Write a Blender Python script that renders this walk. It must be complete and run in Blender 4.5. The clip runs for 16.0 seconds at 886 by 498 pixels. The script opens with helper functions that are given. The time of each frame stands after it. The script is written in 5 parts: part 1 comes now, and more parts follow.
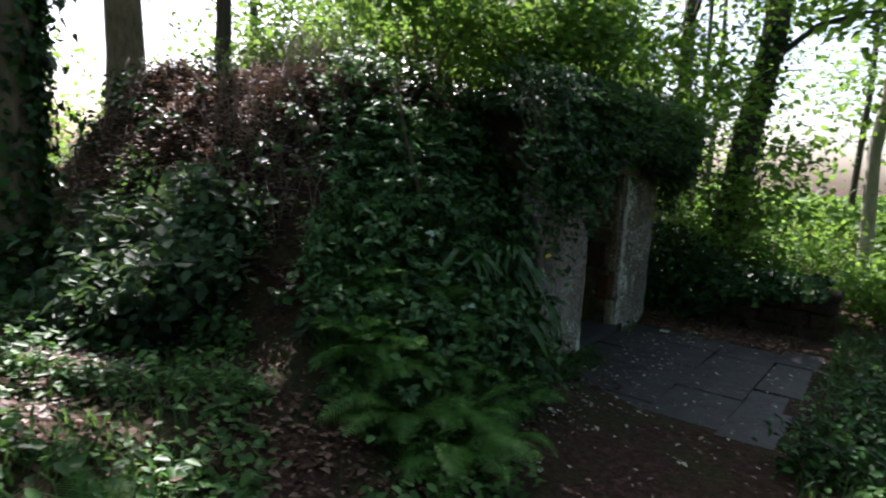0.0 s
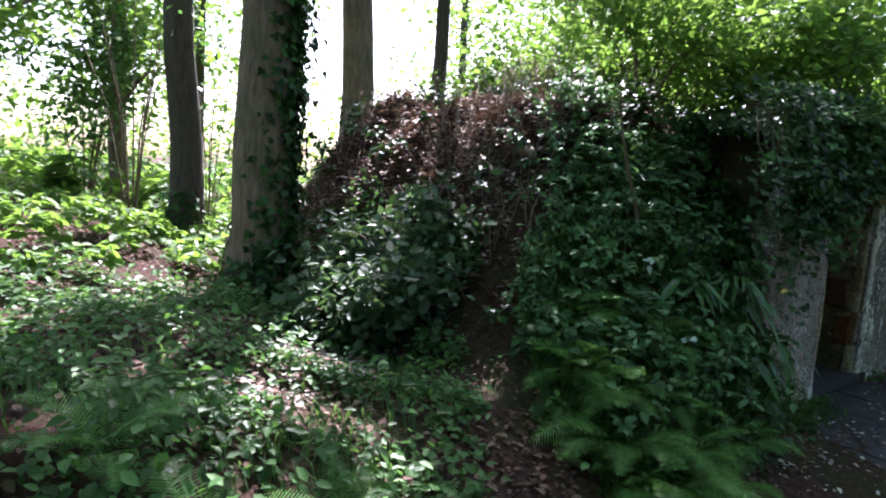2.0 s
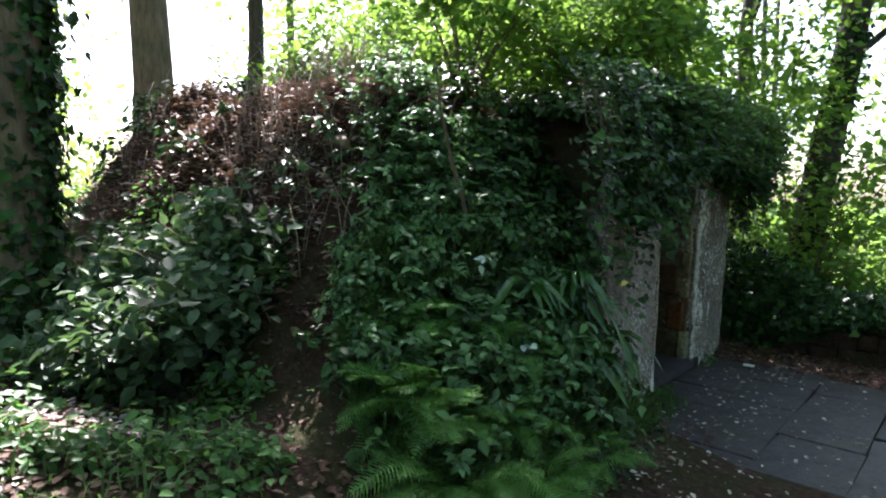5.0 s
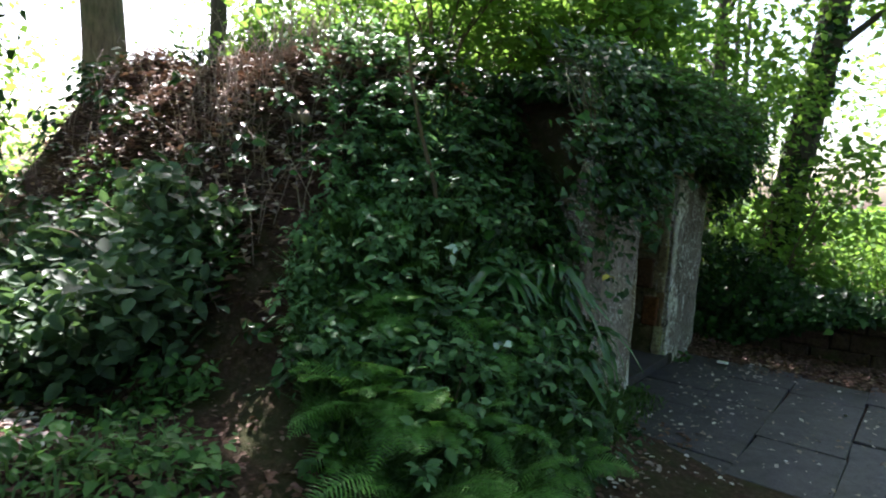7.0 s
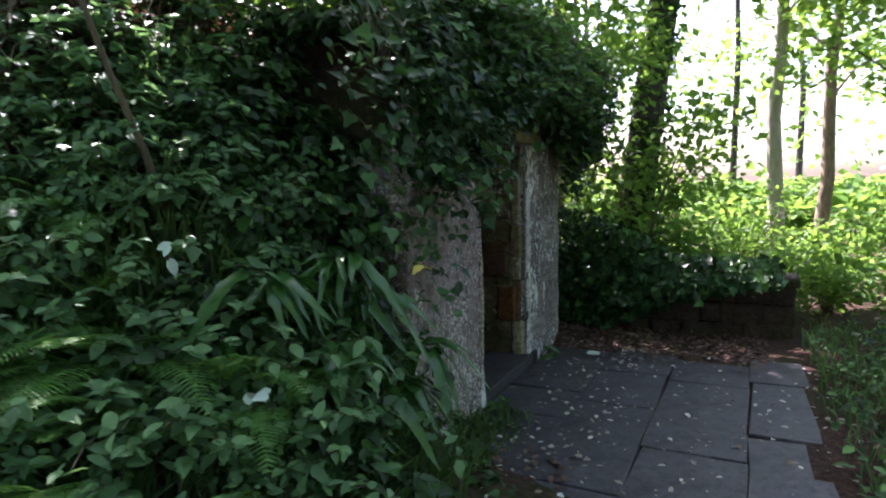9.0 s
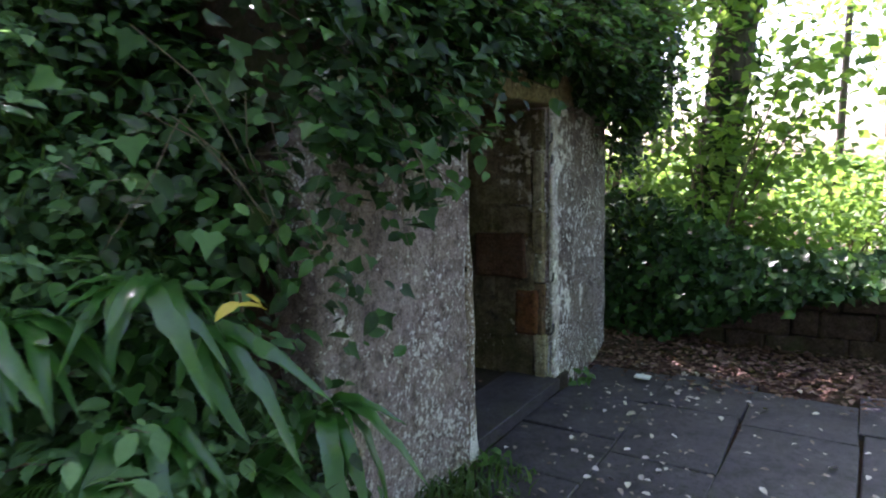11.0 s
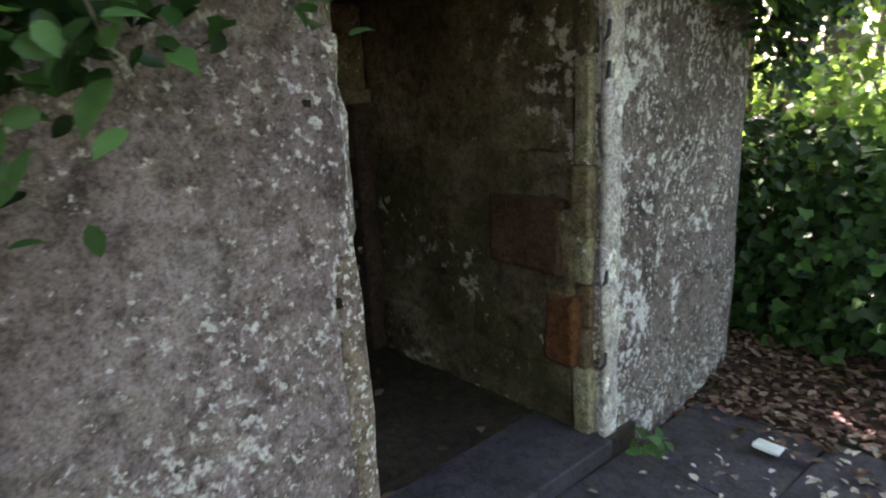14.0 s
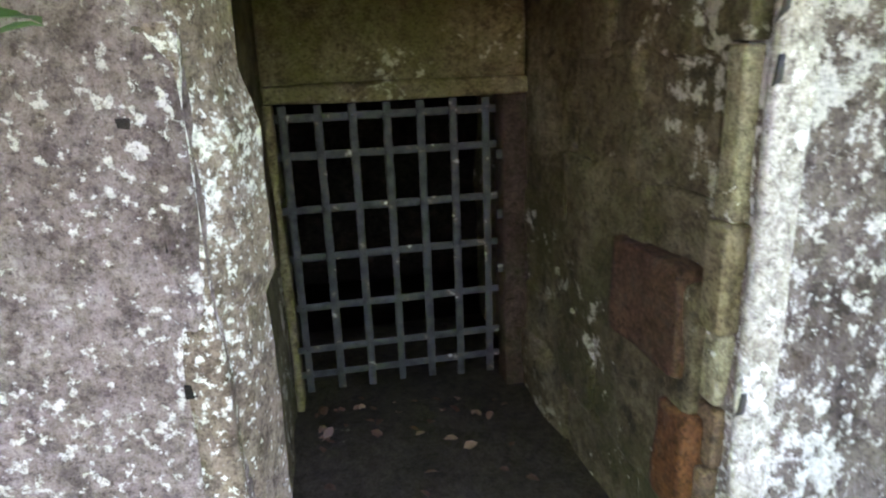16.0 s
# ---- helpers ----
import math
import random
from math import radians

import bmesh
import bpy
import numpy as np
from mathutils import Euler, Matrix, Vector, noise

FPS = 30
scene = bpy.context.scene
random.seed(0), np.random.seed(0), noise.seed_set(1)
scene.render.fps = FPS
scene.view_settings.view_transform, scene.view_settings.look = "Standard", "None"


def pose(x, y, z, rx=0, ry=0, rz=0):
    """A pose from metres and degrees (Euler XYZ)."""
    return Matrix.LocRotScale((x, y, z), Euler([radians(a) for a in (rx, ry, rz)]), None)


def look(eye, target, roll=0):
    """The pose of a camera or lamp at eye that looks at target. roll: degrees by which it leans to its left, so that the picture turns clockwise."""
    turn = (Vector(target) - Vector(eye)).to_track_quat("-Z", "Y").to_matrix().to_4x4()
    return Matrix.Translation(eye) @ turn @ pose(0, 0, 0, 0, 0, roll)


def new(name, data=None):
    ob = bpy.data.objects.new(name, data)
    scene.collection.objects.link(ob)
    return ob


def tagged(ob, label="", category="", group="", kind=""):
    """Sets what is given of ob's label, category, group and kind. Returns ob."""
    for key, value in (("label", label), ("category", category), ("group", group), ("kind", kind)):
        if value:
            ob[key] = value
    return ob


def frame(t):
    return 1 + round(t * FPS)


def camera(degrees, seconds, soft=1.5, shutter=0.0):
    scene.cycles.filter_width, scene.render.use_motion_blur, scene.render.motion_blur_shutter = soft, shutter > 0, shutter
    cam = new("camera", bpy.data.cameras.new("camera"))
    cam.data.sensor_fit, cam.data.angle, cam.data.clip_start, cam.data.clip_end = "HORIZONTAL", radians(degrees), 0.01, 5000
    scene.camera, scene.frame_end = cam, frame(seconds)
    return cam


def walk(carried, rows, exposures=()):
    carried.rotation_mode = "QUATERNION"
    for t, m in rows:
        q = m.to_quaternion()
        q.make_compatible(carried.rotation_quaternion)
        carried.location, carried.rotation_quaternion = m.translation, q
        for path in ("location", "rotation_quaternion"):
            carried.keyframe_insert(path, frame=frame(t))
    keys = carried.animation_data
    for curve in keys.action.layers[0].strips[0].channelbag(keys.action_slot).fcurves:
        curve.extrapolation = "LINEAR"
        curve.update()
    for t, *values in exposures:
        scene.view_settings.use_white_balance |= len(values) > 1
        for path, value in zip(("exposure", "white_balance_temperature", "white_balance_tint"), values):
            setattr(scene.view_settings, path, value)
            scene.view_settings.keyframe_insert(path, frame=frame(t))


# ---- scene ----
cam = camera(70.4, 16.0, soft=2.0, shutter=0.4)
METRES, EYE, TILT, LEAN, TURN = 7.2, 1.98, 0.0, 0.0, 36.8
ROWS = [
    (0.0, 0.0, 0.0, 0.0, 0.45, -7.98, -3.25),
    (0.5, -0.0085, -0.0035, -0.0001, 5.1, -7.63, -3.48),
    (1.0, -0.0155, -0.0072, -0.0001, 10.31, -7.77, -3.98),
    (1.5, -0.022, -0.0101, 0.0004, 15.41, -7.85, -3.3),
    (2.0, -0.025, -0.0116, 0.0003, 17.85, -7.03, -3.61),
    (2.5, -0.025, -0.0083, -0.0007, 15.63, -6.91, -3.53),
    (3.0, -0.0231, 0.0007, -0.0021, 8.08, -7.04, -3.13),
    (3.5, -0.0106, 0.022, -0.0061, 4.61, -7.22, -2.55),
    (4.0, 0.0075, 0.0588, -0.0091, 4.82, -6.2, -2.71),
    (4.5, 0.0016, 0.0875, -0.0118, 4.59, -5.68, -1.5),
    (7.0, -0.0122, 0.1518, -0.0187, 1.37, -6.62, -2.99),
    (7.5, 0.0137, 0.193, -0.0307, -2.07, -5.82, 0.8),
    (8.0, 0.0305, 0.2405, -0.0326, -7.93, -4.36, 0.43),
    (8.5, 0.0408, 0.2908, -0.0336, -10.66, -4.28, 1.31),
    (9.0, 0.0652, 0.3243, -0.0459, -10.5, -6.21, 1.45),
    (11.5, 0.1904, 0.5144, -0.0515, -1.47, -9.39, 1.78),
    (12.0, 0.2035, 0.5575, -0.0512, -0.96, -12.23, 1.83),
    (12.5, 0.2164, 0.5841, -0.0503, -1.62, -12.32, 3.04),
    (13.0, 0.2489, 0.6181, -0.0528, 2.34, -11.12, 2.64),
    (13.5, 0.2768, 0.655, -0.0511, 7.69, -13.44, 2.76),
    (14.0, 0.2889, 0.7064, -0.0523, 12.69, -15.23, 3.24),
    (14.5, 0.3026, 0.7403, -0.0505, 16.25, -15.69, 4.79),
    (15.0, 0.3261, 0.7736, -0.0519, 26.24, -16.21, 2.52),
    (15.5, 0.3444, 0.8083, -0.0537, 32.49, -15.99, 3.54),
    (16.0, 0.3511, 0.8364, -0.047, 41.81, -16.63, 2.17),
]
walk(cam, [(t, pose(0, 0, EYE, TILT, LEAN, TURN) @ pose(METRES * x, METRES * y, METRES * z, 90 + pitch, roll, yaw)) for t, x, y, z, yaw, pitch, roll in ROWS],
     [(0.0, 1.65, 6000, 24), (2.0, 2.4, 5700, 28), (3.0, 2.2, 5700, 26), (4.5, 2.7, 5900, 25), (7.0, 2.6, 6000, 19), (9.0, 3.0, 6000, 34), (12.5, 3.9, 6100, 43), (14.0, 4.3, 6500, 46), (16.0, 5.75, 6500, 50)])

# ---------------------------------------------------------------- light
SUN_DIR = Vector((-0.70, 0.48, 0.95)).normalized()
world = bpy.data.worlds.new("world")
scene.world = world
world.use_nodes = True
sky = world.node_tree.nodes.new("ShaderNodeTexSky")
sky.sky_type, sky.sun_disc = "NISHITA", False
sky.sun_elevation = math.asin(SUN_DIR.z)
sky.sun_rotation = math.atan2(SUN_DIR.x, SUN_DIR.y)
sky.air_density, sky.dust_density = 1.0, 3.0
world.node_tree.links.new(sky.outputs[0], world.node_tree.nodes["Background"].inputs[0])
world.node_tree.nodes["Background"].inputs[1].default_value = 0.10
sun_data = bpy.data.lights.new("sun", "SUN")
sun_data.energy, sun_data.angle, sun_data.color = 5.0, radians(0.6), (1.0, 0.94, 0.84)
sun = new("sun", sun_data)
sun.matrix_world = look(SUN_DIR * 40, (0, 0, 0))

RNG = np.random.default_rng(7)


# ---------------------------------------------------------------- materials
def material(name):
    m = bpy.data.materials.new(name)
    m.use_nodes = True
    t = m.node_tree
    return m, t, t.nodes["Principled BSDF"], t.nodes["Material Output"]


def node(t, kind, **sets):
    n = t.nodes.new(kind)
    for k, v in sets.items():
        if k in n.inputs:
            n.inputs[k].default_value = v
    return n


def noise_tex(t, scale, detail=6, rough=0.6, coord=None):
    n = node(t, "ShaderNodeTexNoise", Scale=scale, Detail=detail, Roughness=rough)
    t.links.new(coord, n.inputs["Vector"])
    return n.outputs["Fac"]


def ramp(t, fac, stops):
    r = t.nodes.new("ShaderNodeValToRGB")
    while len(r.color_ramp.elements) < len(stops):
        r.color_ramp.elements.new(0.5)
    for e, (p, c) in zip(r.color_ramp.elements, stops):
        e.position, e.color = p, (*c, 1)
    t.links.new(fac, r.inputs[0])
    return r.outputs[0]


def mix(t, fac, a, b, kind="MIX"):
    n = t.nodes.new("ShaderNodeMix")
    n.data_type, n.blend_type = "RGBA", kind
    for i, v in ((0, fac), (6, a), (7, b)):
        if isinstance(v, (int, float)):
            n.inputs[i].default_value = v
        elif isinstance(v, tuple):
            n.inputs[i].default_value = (*v, 1)
        else:
            t.links.new(v, n.inputs[i])
    return n.outputs[2]


def bump(t, shader, height, strength, distance):
    b = node(t, "ShaderNodeBump", Strength=strength, Distance=distance)
    t.links.new(height, b.inputs["Height"])
    t.links.new(b.outputs[0], shader.inputs["Normal"])


def coords(t):
    return t.nodes.new("ShaderNodeTexCoord").outputs["Object"]


def leaf_mat(name, dark, mid, light, glow, rough=0.45, share=0.35):
    """Leaf: glossy skin over a translucent blade, each leaf its own shade."""
    m, t, p, out = material(name)
    geo = t.nodes.new("ShaderNodeNewGeometry")
    c = ramp(t, geo.outputs["Random Per Island"], ((0.0, dark), (0.55, mid), (1.0, light)))
    blot = noise_tex(t, 60, 3, 0.6, coords(t))
    c = mix(t, 0.2, c, ramp(t, blot, ((0.3, dark), (0.7, light))))
    t.links.new(c, p.inputs["Base Color"])
    p.inputs["Roughness"].default_value = rough
    p.inputs["Specular IOR Level"].default_value = 0.22
    tr = t.nodes.new("ShaderNodeBsdfTranslucent")
    t.links.new(mix(t, 0.5, c, glow), tr.inputs[0])
    ms = t.nodes.new("ShaderNodeMixShader")
    ms.inputs[0].default_value = share
    t.links.new(p.outputs[0], ms.inputs[1])
    t.links.new(tr.outputs[0], ms.inputs[2])
    t.links.new(ms.outputs[0], out.inputs[0])
    return m


def stone_mat(name, stops, spots, spot_cut, scale=1.0, rough=0.9, depth=0.012, stain=(0.05, 0.04, 0.03), flecks=0.0, moss=None, band=None):
    """Weathered stone: patches, grain, pale lichen spots and flecks, dark stains, moss; band whitens a lit edge."""
    m, t, p, out = material(name)
    co = coords(t)
    big = noise_tex(t, 3.0 * scale, 10, 0.72, co)
    c = ramp(t, big, stops)
    grain = noise_tex(t, 42 * scale, 8, 0.78, co)
    c = mix(t, 0.85, c, ramp(t, grain, ((0.3, (0.18, 0.16, 0.15)), (0.5, (0.8, 0.78, 0.76)), (0.68, (1.0, 1.0, 1.0)))), "MULTIPLY")
    mott = noise_tex(t, 15 * scale, 8, 0.75, co)
    c = mix(t, 0.8, c, ramp(t, mott, ((0.38, (0.22, 0.2, 0.19)), (0.5, (0.8, 0.77, 0.75)), (0.6, (1.0, 1.0, 1.0)))), "MULTIPLY")
    st = noise_tex(t, 6 * scale, 9, 0.75, co)
    c = mix(t, ramp(t, st, ((0.52, (0, 0, 0)), (0.66, (0.75, 0.75, 0.75)))), c, stain)
    if moss:
        mo = noise_tex(t, 2.1 * scale, 7, 0.7, co)
        c = mix(t, ramp(t, mo, ((0.5, (0, 0, 0)), (0.64, (0.7, 0.7, 0.7)))), c, moss)
    lic = noise_tex(t, 17 * scale, 7, 0.7, co)
    where = noise_tex(t, 1.9 * scale, 4, 0.6, co)
    both = node(t, "ShaderNodeMath")
    both.operation = "MULTIPLY"
    t.links.new(lic, both.inputs[0])
    t.links.new(where, both.inputs[1])
    spread = both.outputs[0]
    # more pale spots towards band's start paint the grazing light on that edge
    if band:
        sep = t.nodes.new("ShaderNodeSeparateXYZ")
        t.links.new(co, sep.inputs[0])
        mr = node(t, "ShaderNodeMapRange")
        for k_, v_ in zip((1, 2, 3, 4), (band[0], band[1], 0.10, 0.0)):
            mr.inputs[k_].default_value = v_
        t.links.new(sep.outputs[1], mr.inputs[0])
        more = t.nodes.new("ShaderNodeMath")
        t.links.new(spread, more.inputs[0])
        t.links.new(mr.outputs[0], more.inputs[1])
        spread = more.outputs[0]
    c = mix(t, ramp(t, spread, ((spot_cut, (0, 0, 0)), (spot_cut + 0.03, (1, 1, 1)))), c, spots)
    if flecks:
        few = node(t, "ShaderNodeMath")
        few.operation = "MULTIPLY_ADD"
        few.inputs[1].default_value = 0.45
        t.links.new(noise_tex(t, 2.8 * scale, 5, 0.65, co), few.inputs[0])
        t.links.new(noise_tex(t, 46 * scale, 5, 0.65, co), few.inputs[2])
        fl = few.outputs[0]
        c = mix(t, ramp(t, fl, ((flecks, (0, 0, 0)), (flecks + 0.05, (0.9, 0.9, 0.9)))), c, spots)
    pits = noise_tex(t, 95, 6, 0.8, co)
    c = mix(t, 0.75, c, ramp(t, pits, ((0.36, (0.12, 0.1, 0.09)), (0.47, (0.75, 0.73, 0.71)), (0.56, (1.0, 1.0, 1.0)))), "MULTIPLY")
    t.links.new(c, p.inputs["Base Color"])
    p.inputs["Roughness"].default_value = rough
    p.inputs["Specular IOR Level"].default_value = 0.35 if rough < 0.6 else 0.2
    h = mix(t, 0.5, mix(t, 0.5, grain, st), lic)
    bump(t, p, h, 1.0, depth)
    return m


M_LEAF_IVY = leaf_mat("ivy_leaf", (0.004, 0.013, 0.004), (0.012, 0.04, 0.010), (0.045, 0.125, 0.028), (0.10, 0.24, 0.03), 0.42, 0.12)
M_LEAF_HERB = leaf_mat("herb_leaf", (0.012, 0.034, 0.012), (0.05, 0.13, 0.04), (0.14, 0.28, 0.085), (0.2, 0.42, 0.06), 0.45, 0.33)
M_LEAF_TREE = leaf_mat("tree_leaf", (0.03, 0.08, 0.015), (0.07, 0.17, 0.03), (0.14, 0.27, 0.05), (0.34, 0.55, 0.07), 0.5, 0.48)
M_NETTLE = leaf_mat("nettle_leaf", (0.03, 0.075, 0.034), (0.095, 0.19, 0.085), (0.19, 0.33, 0.15), (0.2, 0.42, 0.1), 0.5, 0.33)
M_FERN = leaf_mat("fern_leaf", (0.04, 0.11, 0.025), (0.09, 0.23, 0.05), (0.17, 0.34, 0.08), (0.2, 0.45, 0.06), 0.5, 0.35)
M_STRAP = leaf_mat("hart_tongue_leaf", (0.008, 0.035, 0.008), (0.022, 0.085, 0.017), (0.055, 0.17, 0.033), (0.2, 0.5, 0.06), 0.3, 0.25)
M_STRAP.node_tree.nodes["Principled BSDF"].inputs["Specular IOR Level"].default_value = 0.5
M_GRASS = leaf_mat("grass_blade", (0.02, 0.048, 0.018), (0.045, 0.1, 0.034), (0.11, 0.17, 0.065), (0.2, 0.4, 0.06), 0.5, 0.3)
M_DEAD = leaf_mat("dead_leaf", (0.04, 0.018, 0.013), (0.095, 0.045, 0.033), (0.27, 0.18, 0.14), (0.3, 0.16, 0.06), 0.75, 0.1)

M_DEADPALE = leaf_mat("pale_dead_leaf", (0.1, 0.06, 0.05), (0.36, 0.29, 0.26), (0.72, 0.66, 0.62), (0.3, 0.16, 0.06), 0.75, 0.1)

M_DEADMIX = leaf_mat("mixed_dead_leaf", (0.07, 0.036, 0.03), (0.25, 0.15, 0.125), (0.58, 0.46, 0.41), (0.3, 0.16, 0.06), 0.7, 0.1)

M_SLAB = stone_mat("weathered_render", ((0.3, (0.2, 0.15, 0.14)), (0.5, (0.47, 0.385, 0.375)), (0.7, (0.66, 0.58, 0.57))), (0.78, 0.74, 0.71), 0.33, 0.85, 0.92, 0.05, (0.1, 0.068, 0.055), 0.80)
# whiter from y 8.0 to 7.3: grazing light put into the lichen colour
M_SLABPALE = stone_mat("edge_lit_lichened_render", ((0.3, (0.14, 0.105, 0.095)), (0.5, (0.34, 0.285, 0.265)), (0.7, (0.54, 0.48, 0.45))), (0.82, 0.79, 0.76), 0.325, 1.0, 0.92, 0.05, (0.12, 0.085, 0.065), 0.80, None, (7.3, 8.0))
# lichened edge stone, its white partly the skylight on the chamfer
M_EDGE = stone_mat("skylit_lichened_edge", ((0.3, (0.5, 0.47, 0.42)), (0.5, (0.74, 0.71, 0.67)), (0.7, (0.84, 0.82, 0.79))), (0.86, 0.85, 0.82), 0.30, 1.5, 0.9, 0.012, (0.35, 0.3, 0.24))
M_JAMB = stone_mat("flaking_jamb_stone", ((0.3, (0.2, 0.15, 0.11)), (0.5, (0.4, 0.32, 0.26)), (0.7, (0.55, 0.47, 0.4))), (0.86, 0.84, 0.8), 0.285, 1.1, 0.9, 0.03, (0.12, 0.09, 0.055), 0.80)
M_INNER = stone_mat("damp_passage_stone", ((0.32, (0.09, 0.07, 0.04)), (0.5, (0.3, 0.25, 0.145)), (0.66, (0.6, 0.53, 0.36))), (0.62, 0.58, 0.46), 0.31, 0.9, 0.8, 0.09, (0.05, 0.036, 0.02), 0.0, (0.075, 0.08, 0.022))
M_LINTEL = stone_mat("mossy_lintel_stone", ((0.3, (0.17, 0.135, 0.07)), (0.5, (0.34, 0.285, 0.16)), (0.7, (0.52, 0.46, 0.29))), (0.58, 0.54, 0.4), 0.34, 1.5, 0.88, 0.02, (0.075, 0.055, 0.03), 0.0, (0.16, 0.15, 0.05))
M_BRICKRED = stone_mat("red_sandstone", ((0.3, (0.07, 0.036, 0.022)), (0.5, (0.13, 0.07, 0.04)), (0.7, (0.2, 0.115, 0.065))), (0.4, 0.3, 0.2), 0.40, 2.0, 0.9, 0.012)
M_BROWN = stone_mat("brown_quoin_stone", ((0.3, (0.13, 0.085, 0.05)), (0.5, (0.24, 0.165, 0.1)), (0.7, (0.36, 0.27, 0.17))), (0.45, 0.4, 0.3), 0.38, 2.0, 0.9, 0.012)
M_ORANGE = stone_mat("orange_sandstone", ((0.3, (0.10, 0.04, 0.016)), (0.5, (0.19, 0.078, 0.028)), (0.7, (0.27, 0.12, 0.045))), (0.4, 0.3, 0.2), 0.42, 2.0, 0.9, 0.012)
M_QUOIN = stone_mat("pale_quoin_stone", ((0.3, (0.30, 0.27, 0.15)), (0.5, (0.46, 0.43, 0.28)), (0.7, (0.6, 0.57, 0.42))), (0.75, 0.73, 0.64), 0.36, 2.0, 0.85, 0.01, (0.2, 0.17, 0.08))
M_FLAG = stone_mat("slate_flagstone", ((0.3, (0.045, 0.04, 0.052)), (0.5, (0.085, 0.078, 0.10)), (0.7, (0.14, 0.132, 0.16))), (0.2, 0.19, 0.2), 0.42, 1.2, 0.52, 0.006, (0.04, 0.033, 0.035))
M_PASSFLOOR = stone_mat("dirty_passage_floor", ((0.3, (0.03, 0.024, 0.018)), (0.5, (0.07, 0.058, 0.045)), (0.7, (0.12, 0.10, 0.08))), (0.15, 0.14, 0.11), 0.42, 1.2, 0.7, 0.01, (0.03, 0.02, 0.015))
M_LOWWALL = stone_mat("low_wall_sandstone", ((0.3, (0.05, 0.032, 0.025)), (0.5, (0.11, 0.072, 0.055)), (0.7, (0.2, 0.14, 0.105))), (0.3, 0.31, 0.2), 0.38, 1.5, 0.92, 0.03, (0.03, 0.022, 0.016), 0.0, (0.05, 0.06, 0.022))
# near-black base colour that stands in for unlit depth
M_SHADESTONE = stone_mat("shade_black_stone", ((0.3, (0.02, 0.018, 0.016)), (0.7, (0.05, 0.045, 0.04))), (0.1, 0.1, 0.09), 0.45, 1.0, 0.95, 0.02)


def bark_mat(name, a, b, moss):
    m, t, p, out = material(name)
    co = coords(t)
    mp = t.nodes.new("ShaderNodeMapping")
    mp.inputs["Scale"].default_value = (9, 9, 1.6)
    t.links.new(co, mp.inputs[0])
    n = noise_tex(t, 2.2, 8, 0.7, mp.outputs[0])
    c = ramp(t, n, ((0.3, a), (0.7, b)))
    g = noise_tex(t, 1.7, 5, 0.6, co)
    c = mix(t, ramp(t, g, ((0.5, (0, 0, 0)), (0.68, (0.7, 0.7, 0.7)))), c, moss)
    t.links.new(c, p.inputs["Base Color"])
    p.inputs["Roughness"].default_value = 0.9
    bump(t, p, n, 1.0, 0.03)
    return m


M_BARK = bark_mat("grey_brown_bark", (0.075, 0.052, 0.038), (0.30, 0.215, 0.155), (0.07, 0.09, 0.04))
M_BARK_DARK = bark_mat("dark_bark", (0.03, 0.024, 0.02), (0.11, 0.085, 0.07), (0.05, 0.06, 0.03))
M_BARK_PALE = bark_mat("pale_bark", (0.25, 0.22, 0.18), (0.55, 0.5, 0.43), (0.3, 0.3, 0.2))
M_TWIG = bark_mat("twig_bark", (0.06, 0.045, 0.03), (0.2, 0.15, 0.1), (0.08, 0.1, 0.05))


def ground_mat():
    m, t, p, out = material("woodland_soil")
    co = coords(t)
    a = noise_tex(t, 1.3, 8, 0.65, co)
    b = noise_tex(t, 22, 8, 0.75, co)
    c = ramp(t, b, ((0.3, (0.02, 0.011, 0.009)), (0.52, (0.075, 0.041, 0.034)), (0.75, (0.17, 0.105, 0.085))))
    c = mix(t, ramp(t, a, ((0.46, (0, 0, 0)), (0.64, (0.7, 0.7, 0.7)))), c, (0.04, 0.058, 0.02))
    t.links.new(c, p.inputs["Base Color"])
    p.inputs["Roughness"].default_value = 0.95
    p.inputs["Specular IOR Level"].default_value = 0.1
    bump(t, p, b, 1.0, 0.04)
    return m


M_SOIL = ground_mat()


def iron_mat():
    m, t, p, out = material("rusted_iron")
    co = coords(t)
    n = noise_tex(t, 14, 6, 0.65, co)
    c = ramp(t, n, ((0.35, (0.018, 0.02, 0.022)), (0.55, (0.05, 0.052, 0.055)), (0.62, (0.07, 0.052, 0.04)), (0.69, (0.5, 0.48, 0.45))))
    t.links.new(c, p.inputs["Base Color"])
    p.inputs["Roughness"].default_value = 0.6
    p.inputs["Metallic"].default_value = 0.35
    bump(t, p, n, 0.5, 0.003)
    return m


M_IRON = iron_mat()


def plain_mat(name, a, b, rough):
    m, t, p, out = material(name)
    c = ramp(t, noise_tex(t, 25, 5, 0.6, coords(t)), ((0.3, a), (0.7, b)))
    t.links.new(c, p.inputs["Base Color"])
    p.inputs["Roughness"].default_value = rough
    return m


M_BRAMBLE = leaf_mat("bramble_leaf", (0.012, 0.028, 0.014), (0.04, 0.075, 0.036), (0.12, 0.19, 0.11), (0.2, 0.38, 0.08), 0.55, 0.2)
M_PAPER = plain_mat("paper_scrap", (0.6, 0.62, 0.62), (0.8, 0.8, 0.78), 0.7)
M_YELLOW = leaf_mat("yellowing_leaf", (0.25, 0.2, 0.03), (0.4, 0.3, 0.04), (0.5, 0.4, 0.08), (0.5, 0.4, 0.05), 0.5, 0.3)
# silvery base colour that paints the glint of light on a leaf
M_GLINTLEAF = leaf_mat("glint_pale_leaf", (0.3, 0.4, 0.35), (0.45, 0.55, 0.5), (0.6, 0.68, 0.62), (0.4, 0.5, 0.3), 0.5, 0.2)


